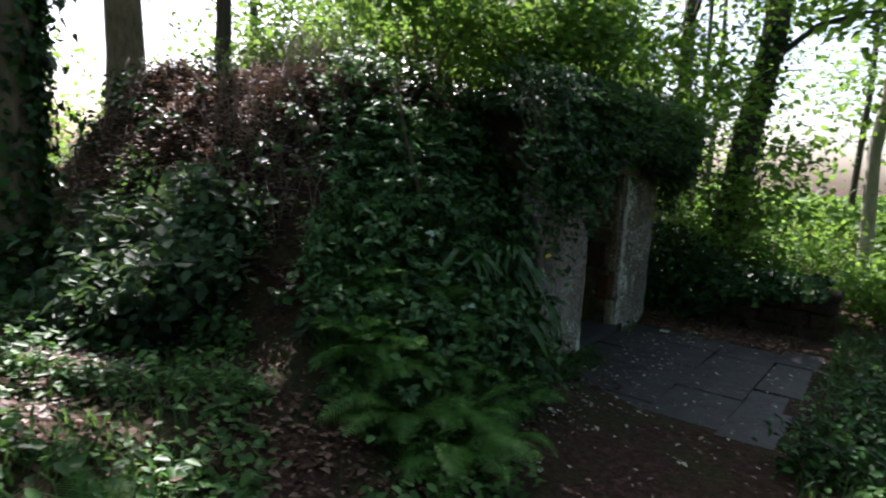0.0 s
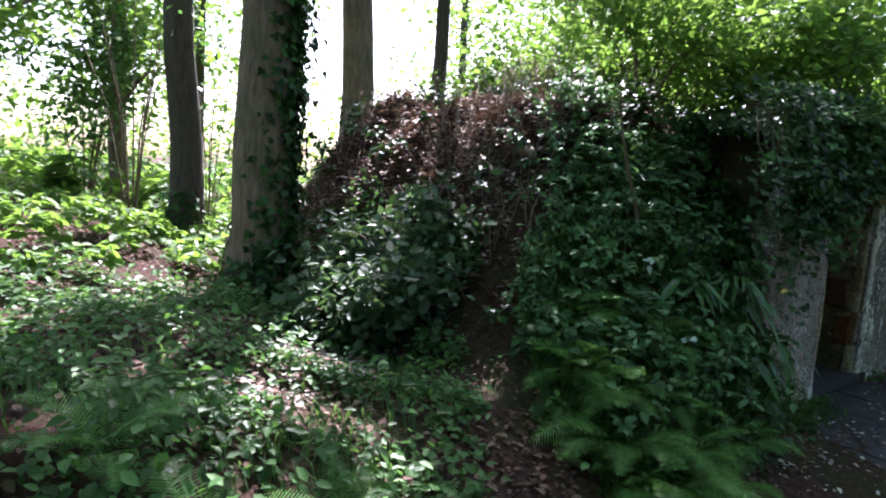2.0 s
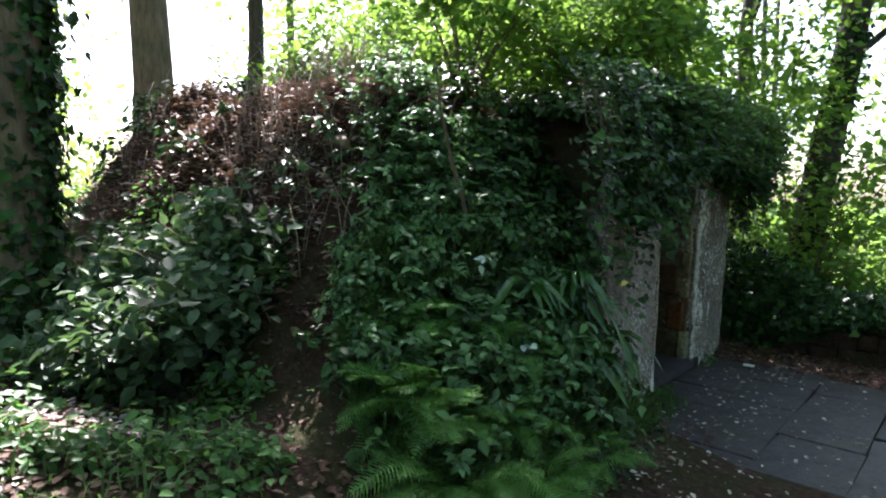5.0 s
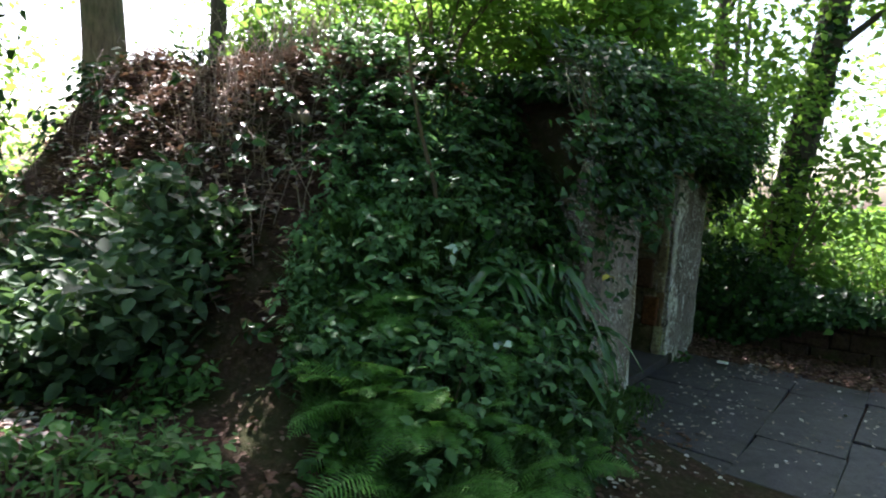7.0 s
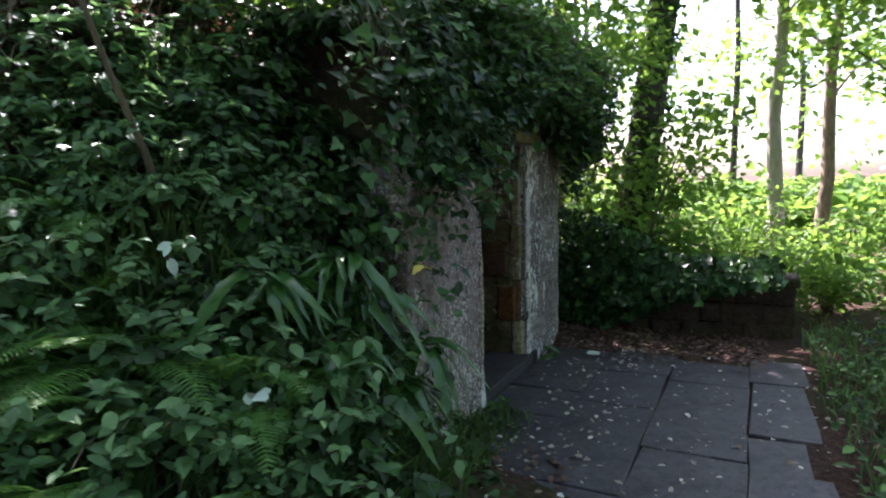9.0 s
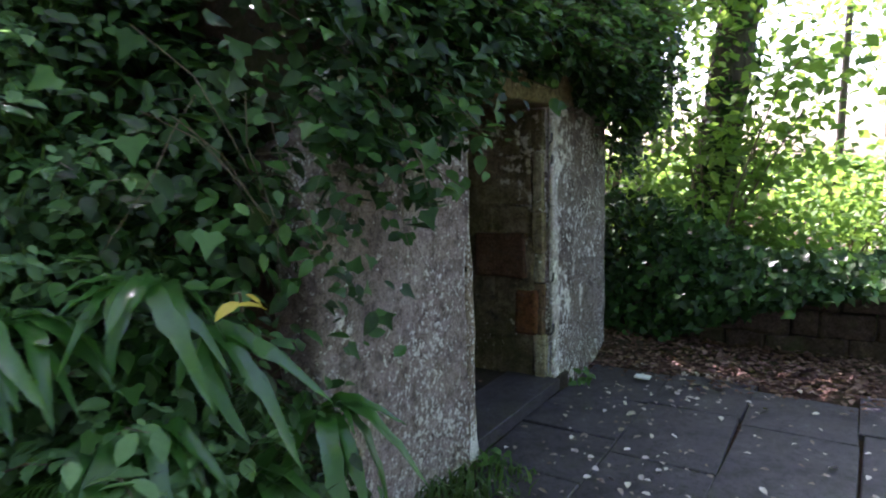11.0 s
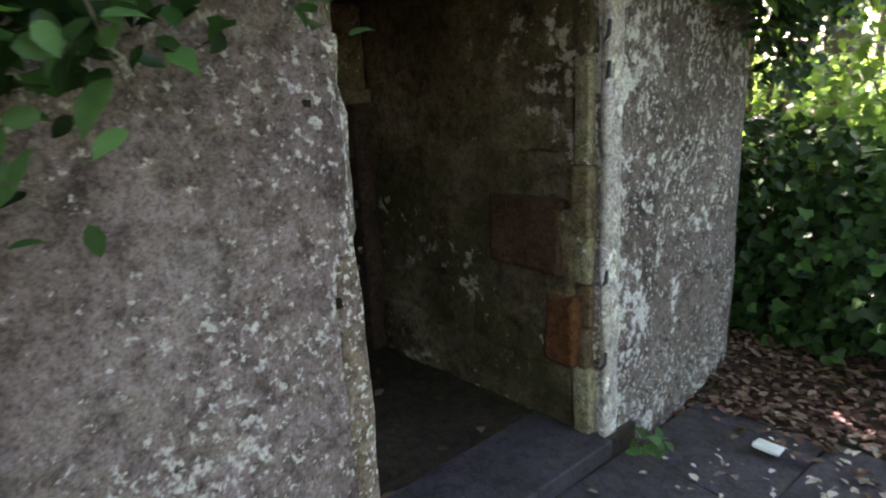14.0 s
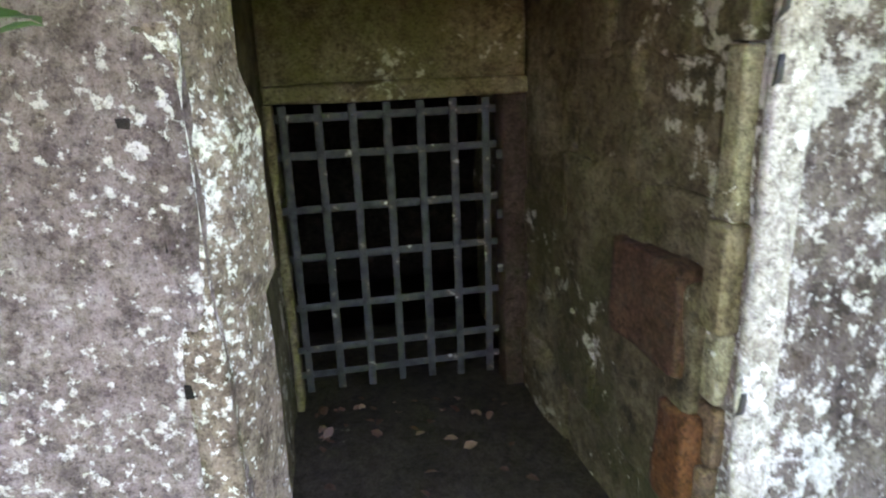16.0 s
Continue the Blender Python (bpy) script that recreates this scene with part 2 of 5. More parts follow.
# ---------------------------------------------------------------- ground form
def sm(a, b, v):
    s = np.clip((v - a) / (b - a), 0, 1)
    return s * s * (3 - 2 * s)


def wob(x, y, f, s):
    return (np.sin(f * x + 1.7 * s) * np.cos(f * 1.13 * y - s) + 0.6 * np.sin(f * 1.9 * x - f * 1.3 * y + 2.3 * s)) / 1.6


FACE = -2.86


def face_x(y):
    return FACE - 0.4 * sm(8.35, 9.0, y)


def height(x, y):
    """The lie of the land: sunk path, shelf on the west, mound over the passage."""
    x, y = np.asarray(x, float), np.asarray(y, float)
    base = 0.42 * (1 - sm(0.0, 2.8, y))
    shelf = 0.42 * sm(-1.5, -3.2, x) * (1 - sm(3.5, 6.0, y)) + 0.2 * sm(-5, -9, x)
    east = 0.18 * sm(-0.4, 1.2, x) * (1 - 0.6 * sm(8.0, 10.0, y))
    h = base + shelf + east
    rough = 0.03 * wob(x, y, 5.1, 1.0) + 0.06 * wob(x, y, 1.7, 2.0)
    flat = sm(-2.9, -2.4, x) * sm(0.2, -0.4, x) * sm(2.4, 3.2, y) * (1 - sm(9.0, 9.6, y))
    h = h + rough * (1 - 0.95 * flat) - 0.015 * flat
    h = h + 0.04 * flat * np.maximum(sm(5.5, 4.85, y), sm(-0.9, -0.62, x))
    r = (np.abs((x + 6.2) / 4.1) ** 4 + np.abs((y - 6.7) / 4.2) ** 4) ** 0.25
    mound = 2.45 * sm(1.08, 0.52, r) + 0.12 * wob(x, y, 2.3, 4.0) * sm(1.0, 0.7, r)
    mound = mound * (1 - sm(4.45, 5.0, y) * (x > face_x(y) + 0.001))
    h = h + mound
    over = (x < FACE - 0.001) * (x > -8.1) * (y > 5.2) * (y < 8.3)
    return np.where(over, np.maximum(h, 2.46), h)


def mesh_from(name, verts, faces, mat, smooth=False):
    me = bpy.data.meshes.new(name)
    me.from_pydata([tuple(v) for v in verts], [], [tuple(f) for f in faces])
    me.materials.append(mat)
    if smooth:
        me.polygons.foreach_set("use_smooth", [True] * len(me.polygons))
    me.update()
    return me


def fast_mesh(name, verts, loops, sizes, mat):
    """A mesh from arrays: corner positions, face corners and corners a face."""
    me = bpy.data.meshes.new(name)
    me.vertices.add(len(verts))
    me.vertices.foreach_set("co", np.ascontiguousarray(verts, np.float32).ravel())
    me.loops.add(len(loops))
    me.loops.foreach_set("vertex_index", np.ascontiguousarray(loops, np.int32))
    me.polygons.add(len(sizes))
    me.polygons.foreach_set("loop_start", np.concatenate(([0], np.cumsum(sizes)[:-1])).astype(np.int32))
    me.update(calc_edges=True)
    me.materials.append(mat)
    return me


gx = np.concatenate((-np.geomspace(300, 15, 14), np.arange(-14, -3.2, 0.15), np.arange(-3.16, -2.6, 0.05), np.arange(-2.55, 5, 0.15), np.geomspace(5.5, 300, 16)))
gy = np.concatenate((-np.geomspace(300, 5, 16), np.arange(-4.5, 16, 0.15), np.geomspace(17, 300, 14)))
GX, GY = np.meshgrid(gx, gy)
GZ = height(GX, GY)
nx, ny = len(gx), len(gy)
gv = np.stack((GX, GY, GZ), -1).reshape(-1, 3)
gf = []
for j in range(ny - 1):
    for i in range(nx - 1):
        if 5.9 < gy[j] < 7.35 and -3.05 < gx[i] < -2.7:
            continue
        a = j * nx + i
        gf.append((a, a + 1, a + nx + 1, a + nx))
ground = new("ground", mesh_from("ground", gv, gf, M_SOIL, True))
tagged(ground, "dark woodland soil path and grassy mound", "ground", kind="structure")


# ---------------------------------------------------------------- masonry
def rough_box(name, lo, hi, mat, step=0.12, amp=0.012, bevel=0.02, seed=0, parent=None, skew=None):
    """A stone block with worn edges and an uneven skin."""
    bm = bmesh.new()
    bmesh.ops.create_cube(bm, size=1)
    lo, hi = Vector(lo), Vector(hi)
    for v in bm.verts:
        v.co = Vector([lo[k] + (v.co[k] + 0.5) * (hi[k] - lo[k]) for k in range(3)])
    if bevel:
        bmesh.ops.bevel(bm, geom=bm.edges[:], offset=bevel, segments=2, profile=0.6, affect="EDGES")
    for axis in range(3):
        n = int((hi[axis] - lo[axis]) / step)
        for k in range(1, n + 1):
            no = Vector((0, 0, 0))
            no[axis] = 1
            at = lo.copy()
            at[axis] = lo[axis] + (hi[axis] - lo[axis]) * k / (n + 1)
            bmesh.ops.bisect_plane(bm, geom=bm.verts[:] + bm.edges[:] + bm.faces[:], plane_co=at, plane_no=no)
    bm.normal_update()
    off = Vector((seed * 3.1, seed * 1.7, seed * 0.9))
    for v in bm.verts:
        d = noise.noise(v.co * 2.3 + off) + 0.6 * noise.noise(v.co * 7 + off)
        v.co += v.normal * d * amp
        if skew:
            v.co = skew(v.co)
    me = bpy.data.meshes.new(name)
    bm.to_mesh(me)
    bm.free()
    me.materials.append(mat)
    me.polygons.foreach_set("use_smooth", [True] * len(me.polygons))
    ob = new(name, me)
    ob.parent = parent
    return ob


JL, JR = 6.13, 7.29          # door jambs along y
SILL, HEAD = 0.11, 1.94      # door sill and lintel underside
XF, XG = -2.70, -4.27        # face of the entrance, plane of the gate


wall_left = rough_box("wall_entrance_south", (XF - 0.42, 4.98, -0.3), (XF, JL, 2.2), M_SLAB, 0.08, 0.018, 0.035, 1,
                      skew=lambda c: Vector((c.x + 0.08 * max(0.0, (5.6 - c.y)), c.y - 0.02 * (c.z - 1), min(c.z, 2.2 - 1.7 * max(0.0, 5.45 - c.y)))))
tagged(wall_left, "grey rendered stone entrance wall with lichen", "wall", kind="structure")


def round_right(c):
    s = max(0.0, (c.y - 8.35))
    return Vector((c.x - 0.08 - 0.05 * max(0.0, c.y - 7.6) - 0.8 * s * s, c.y, c.z))


wall_right = rough_box("wall_entrance_north", (XF - 0.42, JR, -0.3), (XF, 8.84, 2.2), M_SLABPALE, 0.08, 0.018, 0.035, 2, skew=round_right)
tagged(wall_right, "lichened stone entrance wall, coloured whiter where light grazes the doorway edge", "wall", kind="structure")
lintel = rough_box("wall_lintel", (XF - 0.42, JL - 0.25, HEAD), (XF - 0.01, JR + 0.25, 2.32), M_LINTEL, 0.12, 0.01, 0.02, 3)
tagged(lintel, "yellowish mossy stone lintel over the doorway", "lintel", kind="structure")

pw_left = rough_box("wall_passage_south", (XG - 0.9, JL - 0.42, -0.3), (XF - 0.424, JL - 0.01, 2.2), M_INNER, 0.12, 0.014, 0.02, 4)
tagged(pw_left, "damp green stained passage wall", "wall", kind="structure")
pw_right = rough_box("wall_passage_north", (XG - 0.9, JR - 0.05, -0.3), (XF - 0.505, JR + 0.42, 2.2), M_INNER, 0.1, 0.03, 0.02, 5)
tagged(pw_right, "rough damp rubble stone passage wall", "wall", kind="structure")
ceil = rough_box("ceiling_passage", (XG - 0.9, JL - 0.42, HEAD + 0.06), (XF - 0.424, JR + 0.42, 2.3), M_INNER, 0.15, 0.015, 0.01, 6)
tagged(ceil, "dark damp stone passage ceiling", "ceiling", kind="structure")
head = rough_box("wall_over_gate", (XG - 0.3, JL - 0.005, 1.53), (XG + 0.02, JR - 0.055, HEAD + 0.055), M_LINTEL, 0.12, 0.012, 0.02, 7)
tagged(head, "yellowed stone panel above the iron gate", "wall", kind="structure")
# chamber surfaces coloured near-black so the space behind the gate reads as unlit
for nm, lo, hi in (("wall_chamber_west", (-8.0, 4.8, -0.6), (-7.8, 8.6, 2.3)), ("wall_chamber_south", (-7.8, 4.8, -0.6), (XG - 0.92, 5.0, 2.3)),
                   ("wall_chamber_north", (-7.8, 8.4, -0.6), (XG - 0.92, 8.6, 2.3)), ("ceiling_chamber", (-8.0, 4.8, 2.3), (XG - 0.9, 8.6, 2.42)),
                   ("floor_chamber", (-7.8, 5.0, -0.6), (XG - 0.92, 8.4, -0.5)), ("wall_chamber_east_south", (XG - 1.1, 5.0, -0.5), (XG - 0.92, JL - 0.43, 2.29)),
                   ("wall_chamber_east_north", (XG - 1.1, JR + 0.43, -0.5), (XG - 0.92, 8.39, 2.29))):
    tagged(rough_box(nm, lo, hi, M_SHADESTONE, 0.5, 0.01, 0), "stone chamber behind the gate, coloured near-black for its darkness", nm.split("_")[0], kind="structure")
floor_p = rough_box("floor_passage", (XG - 0.9, JL - 0.2, -0.25), (XF - 0.05, JR + 0.2, SILL), M_PASSFLOOR, 0.15, 0.006, 0.01, 8)
tagged(floor_p, "worn dark stone passage floor", "floor", kind="structure")


# ---------------------------------------------------------------- helpers for plants and small things
def empty(name, at, label, category, group=""):
    e = new(name)
    e.empty_display_size = 0.1
    e.matrix_basis = Matrix.Translation(at)
    return tagged(e, label, category, group)


def frames_of(normals, rng):
    """Three axes for each leaf: along the blade, across it, and out of it."""
    n = normals / (np.linalg.norm(normals, axis=1, keepdims=True) + 1e-9)
    a = rng.normal(size=n.shape)
    a[:, 2] -= 0.5
    u = a - (a * n).sum(1, keepdims=True) * n
    u /= np.linalg.norm(u, axis=1, keepdims=True) + 1e-9
    return u, np.cross(n, u), n


OVATE = (np.array([(0, 0, 0), (0.3, 0.3, 0.09), (0.68, 0.24, 0.06), (1, 0, -0.08), (0.68, -0.24, 0.06), (0.3, -0.3, 0.09)]), ((0, 1, 2, 3), (0, 3, 4, 5)))
IVY = (np.array([(0, 0, 0), (-0.1, 0.28, 0.04), (0.22, 0.5, 0.09), (0.5, 0.24, 0.05), (1, 0, -0.1), (0.5, -0.24, 0.05), (0.22, -0.5, 0.09), (-0.1, -0.28, 0.04)]),
       ((0, 1, 2, 3, 4), (0, 4, 5, 6, 7)))
BLADE = (np.array([(0, 0, 0), (0.22, 0, -0.02), (0.5, 0, -0.03), (0.78, 0, -0.07), (1, 0, -0.16), (0.16, 0.2, 0.05), (0.45, 0.29, 0.06), (0.76, 0.18, 0.0), (0.16, -0.2, 0.05), (0.45, -0.29, 0.06), (0.76, -0.18, 0.0)]),
         ((0, 1, 5), (1, 2, 6, 5), (2, 3, 7, 6), (3, 4, 7), (0, 8, 1), (1, 8, 9, 2), (2, 9, 10, 3), (3, 10, 4)))
DIAMOND = (np.array([(0, 0, 0), (0.5, 0.34, 0.06), (1, 0, -0.05), (0.5, -0.34, 0.06)]), ((0, 1, 2, 3),))


def leaf_mesh(name, at, normals, sizes, mat, shape, rng):
    tv, tf = shape
    u, v, n = frames_of(normals, rng)
    s = sizes[:, None, None]
    pts = at[:, None, :] + s * (tv[None, :, 0:1] * u[:, None] + tv[None, :, 1:2] * v[:, None] + tv[None, :, 2:3] * n[:, None])
    k = len(tv)
    flat = np.concatenate([np.array(f) for f in tf])
    loops = (np.arange(len(at))[:, None] * k + flat[None]).ravel()
    sizes_f = np.tile([len(f) for f in tf], len(at))
    return fast_mesh(name, pts.reshape(-1, 3), loops, sizes_f, mat)


def tube_arrays(points, radii, sides, seed=0, rough=0.0):
    """A tapered tube along points."""
    vs, fs = [], []
    pts = [Vector(p) for p in points]
    for i, (p, r) in enumerate(zip(pts, radii)):
        d = (pts[min(i + 1, len(pts) - 1)] - pts[max(i - 1, 0)]).normalized()
        q = Vector((0, 0, 1)).rotation_difference(d)
        for k in range(sides):
            a = 2 * math.pi * k / sides
            w = 1 + rough * noise.noise(Vector((math.cos(a) * 1.3, math.sin(a) * 1.3, p.z * 0.7 + seed * 7.1)))
            vs.append(p + q @ Vector((math.cos(a) * r * w, math.sin(a) * r * w, 0)))
    for i in range(len(pts) - 1):
        for k in range(sides):
            a, b = i * sides + k, i * sides + (k + 1) % sides
            fs.append((a, b, b + sides, a + sides))
    fs.append(tuple(range((len(pts) - 1) * sides, len(pts) * sides)))
    return vs, fs


def tube(name, points, radii, mat, parent=None, sides=8, seed=0, rough=0.0):
    vs, fs = tube_arrays(points, radii, sides, seed, rough)
    ob = new(name, mesh_from(name, vs, fs, mat, True))
    ob.parent = parent
    return ob


def joined_tubes(name, paths, mat, parent=None, sides=5):
    vs, fs = [], []
    for points, radii in paths:
        v, f = tube_arrays(points, radii, sides)
        fs += [tuple(i + len(vs) for i in face) for face in f]
        vs += v
    ob = new(name, mesh_from(name, vs, fs, mat, True))
    ob.parent = parent
    return ob


# holes in the leaf roof through which the sun reaches the ground
GAPS = [((-4.25, 1.83, 0.62), 0.36), ((-3.5, 1.05, 0.6), 0.26), ((-3.0, 0.75, 0.6), 0.18), ((-2.9, 1.35, 0.55), 0.15), ((-4.42, 3.7, 1.95), 0.2), ((-6.6, 1.2, 0.8), 0.4), ((-5.6, 1.6, 0.75), 0.2),
        ((-8.6, -0.2, 0.9), 1.3), ((-10.5, 0.8, 0.9), 1.5), ((-12.5, 2.5, 1.0), 1.6), ((-1.3, 9.1, 0.7), 0.25), ((0.5, 11.0, 0.6), 0.9), ((-1.0, 12.5, 0.8), 0.9), ((-0.5, 15.5, 0.8), 1.4)]


gap_rng = random.Random(12)
for _ in range(30):
    gx_, gy_ = gap_rng.uniform(-4.4, -2.3), gap_rng.uniform(2.8, 4.8)
    GAPS.append(((gx_, gy_, float(height(gx_, gy_)) + 0.1), gap_rng.uniform(0.05, 0.12)))
for _ in range(40):
    gx_, gy_ = gap_rng.uniform(-6.5, -1.8), gap_rng.uniform(-0.8, 1.5)
    GAPS.append(((gx_, gy_, float(height(gx_, gy_)) + 0.05), gap_rng.uniform(0.05, 0.16)))


for _ in range(26):
    gx_, gy_ = gap_rng.uniform(-5.2, -2.7), gap_rng.uniform(2.9, 4.2)
    GAPS.append(((gx_, gy_, float(height(gx_, gy_)) + 0.12), gap_rng.uniform(0.1, 0.2)))
for _ in range(26):
    gx_, gy_ = gap_rng.uniform(-6.5, -3.3), gap_rng.uniform(5.0, 8.2)
    GAPS.append(((gx_, gy_, 3.3), gap_rng.uniform(0.14, 0.32)))
for _ in range(34):
    gx_, gy_ = gap_rng.uniform(-7.2, -4.2), gap_rng.uniform(3.3, 4.4)
    GAPS.append(((gx_, gy_, float(height(gx_, gy_)) + 0.05), gap_rng.uniform(0.05, 0.11)))


def in_gap(p, margin=0.0):
    s = np.array(SUN_DIR)
    hit = np.zeros(len(p), bool)
    for c, r in GAPS:
        d = p - np.array(c)
        along = d @ s
        off = np.linalg.norm(d - along[:, None] * s, axis=1)
        hit |= (off < r + margin) & (along > 0.9)
    return hit


def tree(x, y, r, tall, lean, crown_low, crown_r, leaves, size, bark, label, ivy=0.0, seed=0, ivy_top=3.0):
    rng = np.random.default_rng(100 + seed)
    z0 = float(height(x, y)) - 0.12
    e = empty("tree", (x, y, z0), label, "tree", "woodland trees")
    hs = np.concatenate(([0, 0.12, 0.35, 0.8], np.linspace(1.6, tall, 9)))
    wob_ = rng.normal(size=(len(hs), 2)) * 0.025 * (1 + hs[:, None] * 0.15)
    pts = [(lean[0] * h + wx * (h > 0.5), lean[1] * h + wy * (h > 0.5), h) for h, (wx, wy) in zip(hs, wob_)]
    rad = [r * (1.55 if h == 0 else 1.3 if h < 0.2 else 1.12 if h < 0.5 else 1.0) * (1 - 0.75 * (h / tall) ** 1.3) for h in hs]
    tube("trunk", pts, rad, bark, e, 14, seed, 0.12)
    tips = []
    for k in range(8):
        h = crown_low + (tall - crown_low) * (k + 0.3) / 8.5
        a = k * 2.4 + rng.uniform(0, 1)
        reach = crown_r * rng.uniform(0.6, 1.0)
        b = np.array((lean[0] * h, lean[1] * h, h))
        d = np.array((math.cos(a), math.sin(a), 0.0))
        pp = [b, b + d * reach * 0.35 + (0, 0, 0.3 * reach), b + d * reach * 0.7 + (0, 0, 0.42 * reach), b + d * reach + (0, 0, 0.45 * reach)]
        rr = r * 0.35 * (1 - 0.5 * h / tall)
        tube("limb", pp, [rr, rr * 0.7, rr * 0.4, rr * 0.12], bark, e, 6)
        tips += [pp[1], pp[2], pp[3], (pp[2] + pp[3]) / 2]
    tips = np.array(tips)
    n_cl = max(24, leaves // 90)
    cl = tips[rng.integers(0, len(tips), n_cl)] + rng.normal(size=(n_cl, 3)) * crown_r * np.array((0.28, 0.28, 0.16))
    c = cl[rng.integers(0, n_cl, leaves)] + rng.normal(size=(leaves, 3)) * np.array((0.42, 0.42, 0.16)) * (0.5 + crown_r * 0.22)
    keep = ~in_gap(c + np.array((x, y, z0)), size * 0.5)
    c = c[keep]
    nn = rng.normal(size=c.shape) * 0.55 + (0, 0, 1)
    crown = new("crown", leaf_mesh("crown", c, nn, size * rng.uniform(0.6, 1.25, len(c)), M_LEAF_TREE, DIAMOND, rng))
    crown.parent = e
    if ivy:
        m = int(ivy)
        h = rng.uniform(0, 1, m) ** 1.4 * ivy_top
        a = rng.normal(ivy_side(seed), 0.55 + 1.2 * np.exp(-h * 1.5), m)
        rr = np.interp(h, hs, rad) + rng.exponential(0.05, m)
        p = np.stack((lean[0] * h + np.cos(a) * rr, lean[1] * h + np.sin(a) * rr, h), 1)
        no = np.stack((np.cos(a), np.sin(a), 0.4 + 0 * a), 1) + rng.normal(size=(m, 3)) * 0.4
        iv = new("ivy", leaf_mesh("ivy", p, no, rng.uniform(0.06, 0.12, m), M_LEAF_IVY, IVY, rng))
        iv.parent = e
        tagged(iv, "dark green climbing ivy")
    return e


def ivy_side(seed):
    return 1.15 if seed == 1 else -0.9


# ---------------------------------------------------------------- paving
def slab_mesh(w, d, seed, mat=M_FLAG):
    bm = bmesh.new()
    bmesh.ops.create_cube(bm, size=1)
    for v in bm.verts:
        v.co = Vector((v.co.x * w, v.co.y * d, v.co.z * 0.08))
    bmesh.ops.bevel(bm, geom=[g for g in bm.edges if all(v.co.z > 0 for v in g.verts)], offset=0.008, segments=2, profile=0.5, affect="EDGES")
    for v in bm.verts:
        v.co += Vector((noise.noise(v.co * 3 + Vector((seed, 0, 0))), noise.noise(v.co * 3 + Vector((0, seed, 0))), 0.3 * noise.noise(v.co * 2 + Vector((0, 0, seed))))) * 0.022
    me = bpy.data.meshes.new("flagstone")
    bm.to_mesh(me)
    bm.free()
    me.materials.append(mat)
    return me


paving = tagged(new("pavement"), "dark blue-grey flagstone paving before the doorway", "paving", kind="structure")
COLUMNS = ((-2.74, -2.16, (4.95, 5.62, 6.2, 6.75, 7.39, 8.0)), (-2.16, -1.61, (4.9, 5.29, 5.96, 6.62, 7.4, 8.05)),
           (-1.61, -1.02, (4.6, 5.08, 5.94, 6.36, 7.32, 7.93)), (-1.02, -0.60, (4.98, 5.87, 6.37, 7.48, 8.15)))
k = 0
for x0, x1, ys in COLUMNS:
    for y0, y1 in zip(ys, ys[1:]):
        k += 1
        st = new("flagstone", slab_mesh(x1 - x0 - 0.006, y1 - y0 - 0.006, k * 1.37))
        st.matrix_basis = pose((x0 + x1) / 2, (y0 + y1) / 2, -0.022 + 0.006 * math.sin(k * 2.1), 0.4 * math.sin(k), 0.4 * math.cos(k * 1.7), 1.0 * math.sin(k * 3))
        st.parent = paving

# threshold and passage floor slabs
st = new("flagstone", slab_mesh(0.38, 1.1, 40))
st.matrix_basis = pose(-2.92, 6.73, SILL - 0.03, 0.3, 0.2, 0)
st.parent = floor_p

# ---------------------------------------------------------------- stones of the entrance
QUOINS = ((0.05, 0.42, 0.085, M_QUOIN), (0.42, 0.60, 0.10, M_BROWN), (0.60, 0.78, 0.075, M_BROWN), (0.78, 0.98, 0.07, M_QUOIN),
          (0.98, 1.26, 0.10, M_LINTEL), (1.26, 1.66, 0.07, M_QUOIN), (1.66, 1.93, 0.085, M_INNER))
for i, (z0, z1, w, mt) in enumerate(QUOINS):
    q = rough_box("quoin", (XF - 0.2, JR - 0.62 * w, z0), (XF - 0.115 - 0.01 * (i % 2), JR + 0.02, z1 - 0.004), mt, 0.06, 0.008, 0.012, 20 + i, wall_right)
# pale strip that paints the bright skylit chamfer
edge = rough_box("edge_band", (XF - 0.10, JR - 0.012, 0.08), (XF - 0.066, JR + 0.085, 1.93), M_EDGE, 0.06, 0.008, 0.014, 31, wall_right)
tagged(edge, "lichened chamfered edge, whitened as if lit by the sky")
edge2 = rough_box("edge_band", (XF - 0.05, JL - 0.075, 0.05), (XF + 0.006, JL + 0.004, 1.72), M_JAMB, 0.05, 0.02, 0.014, 32, wall_left)
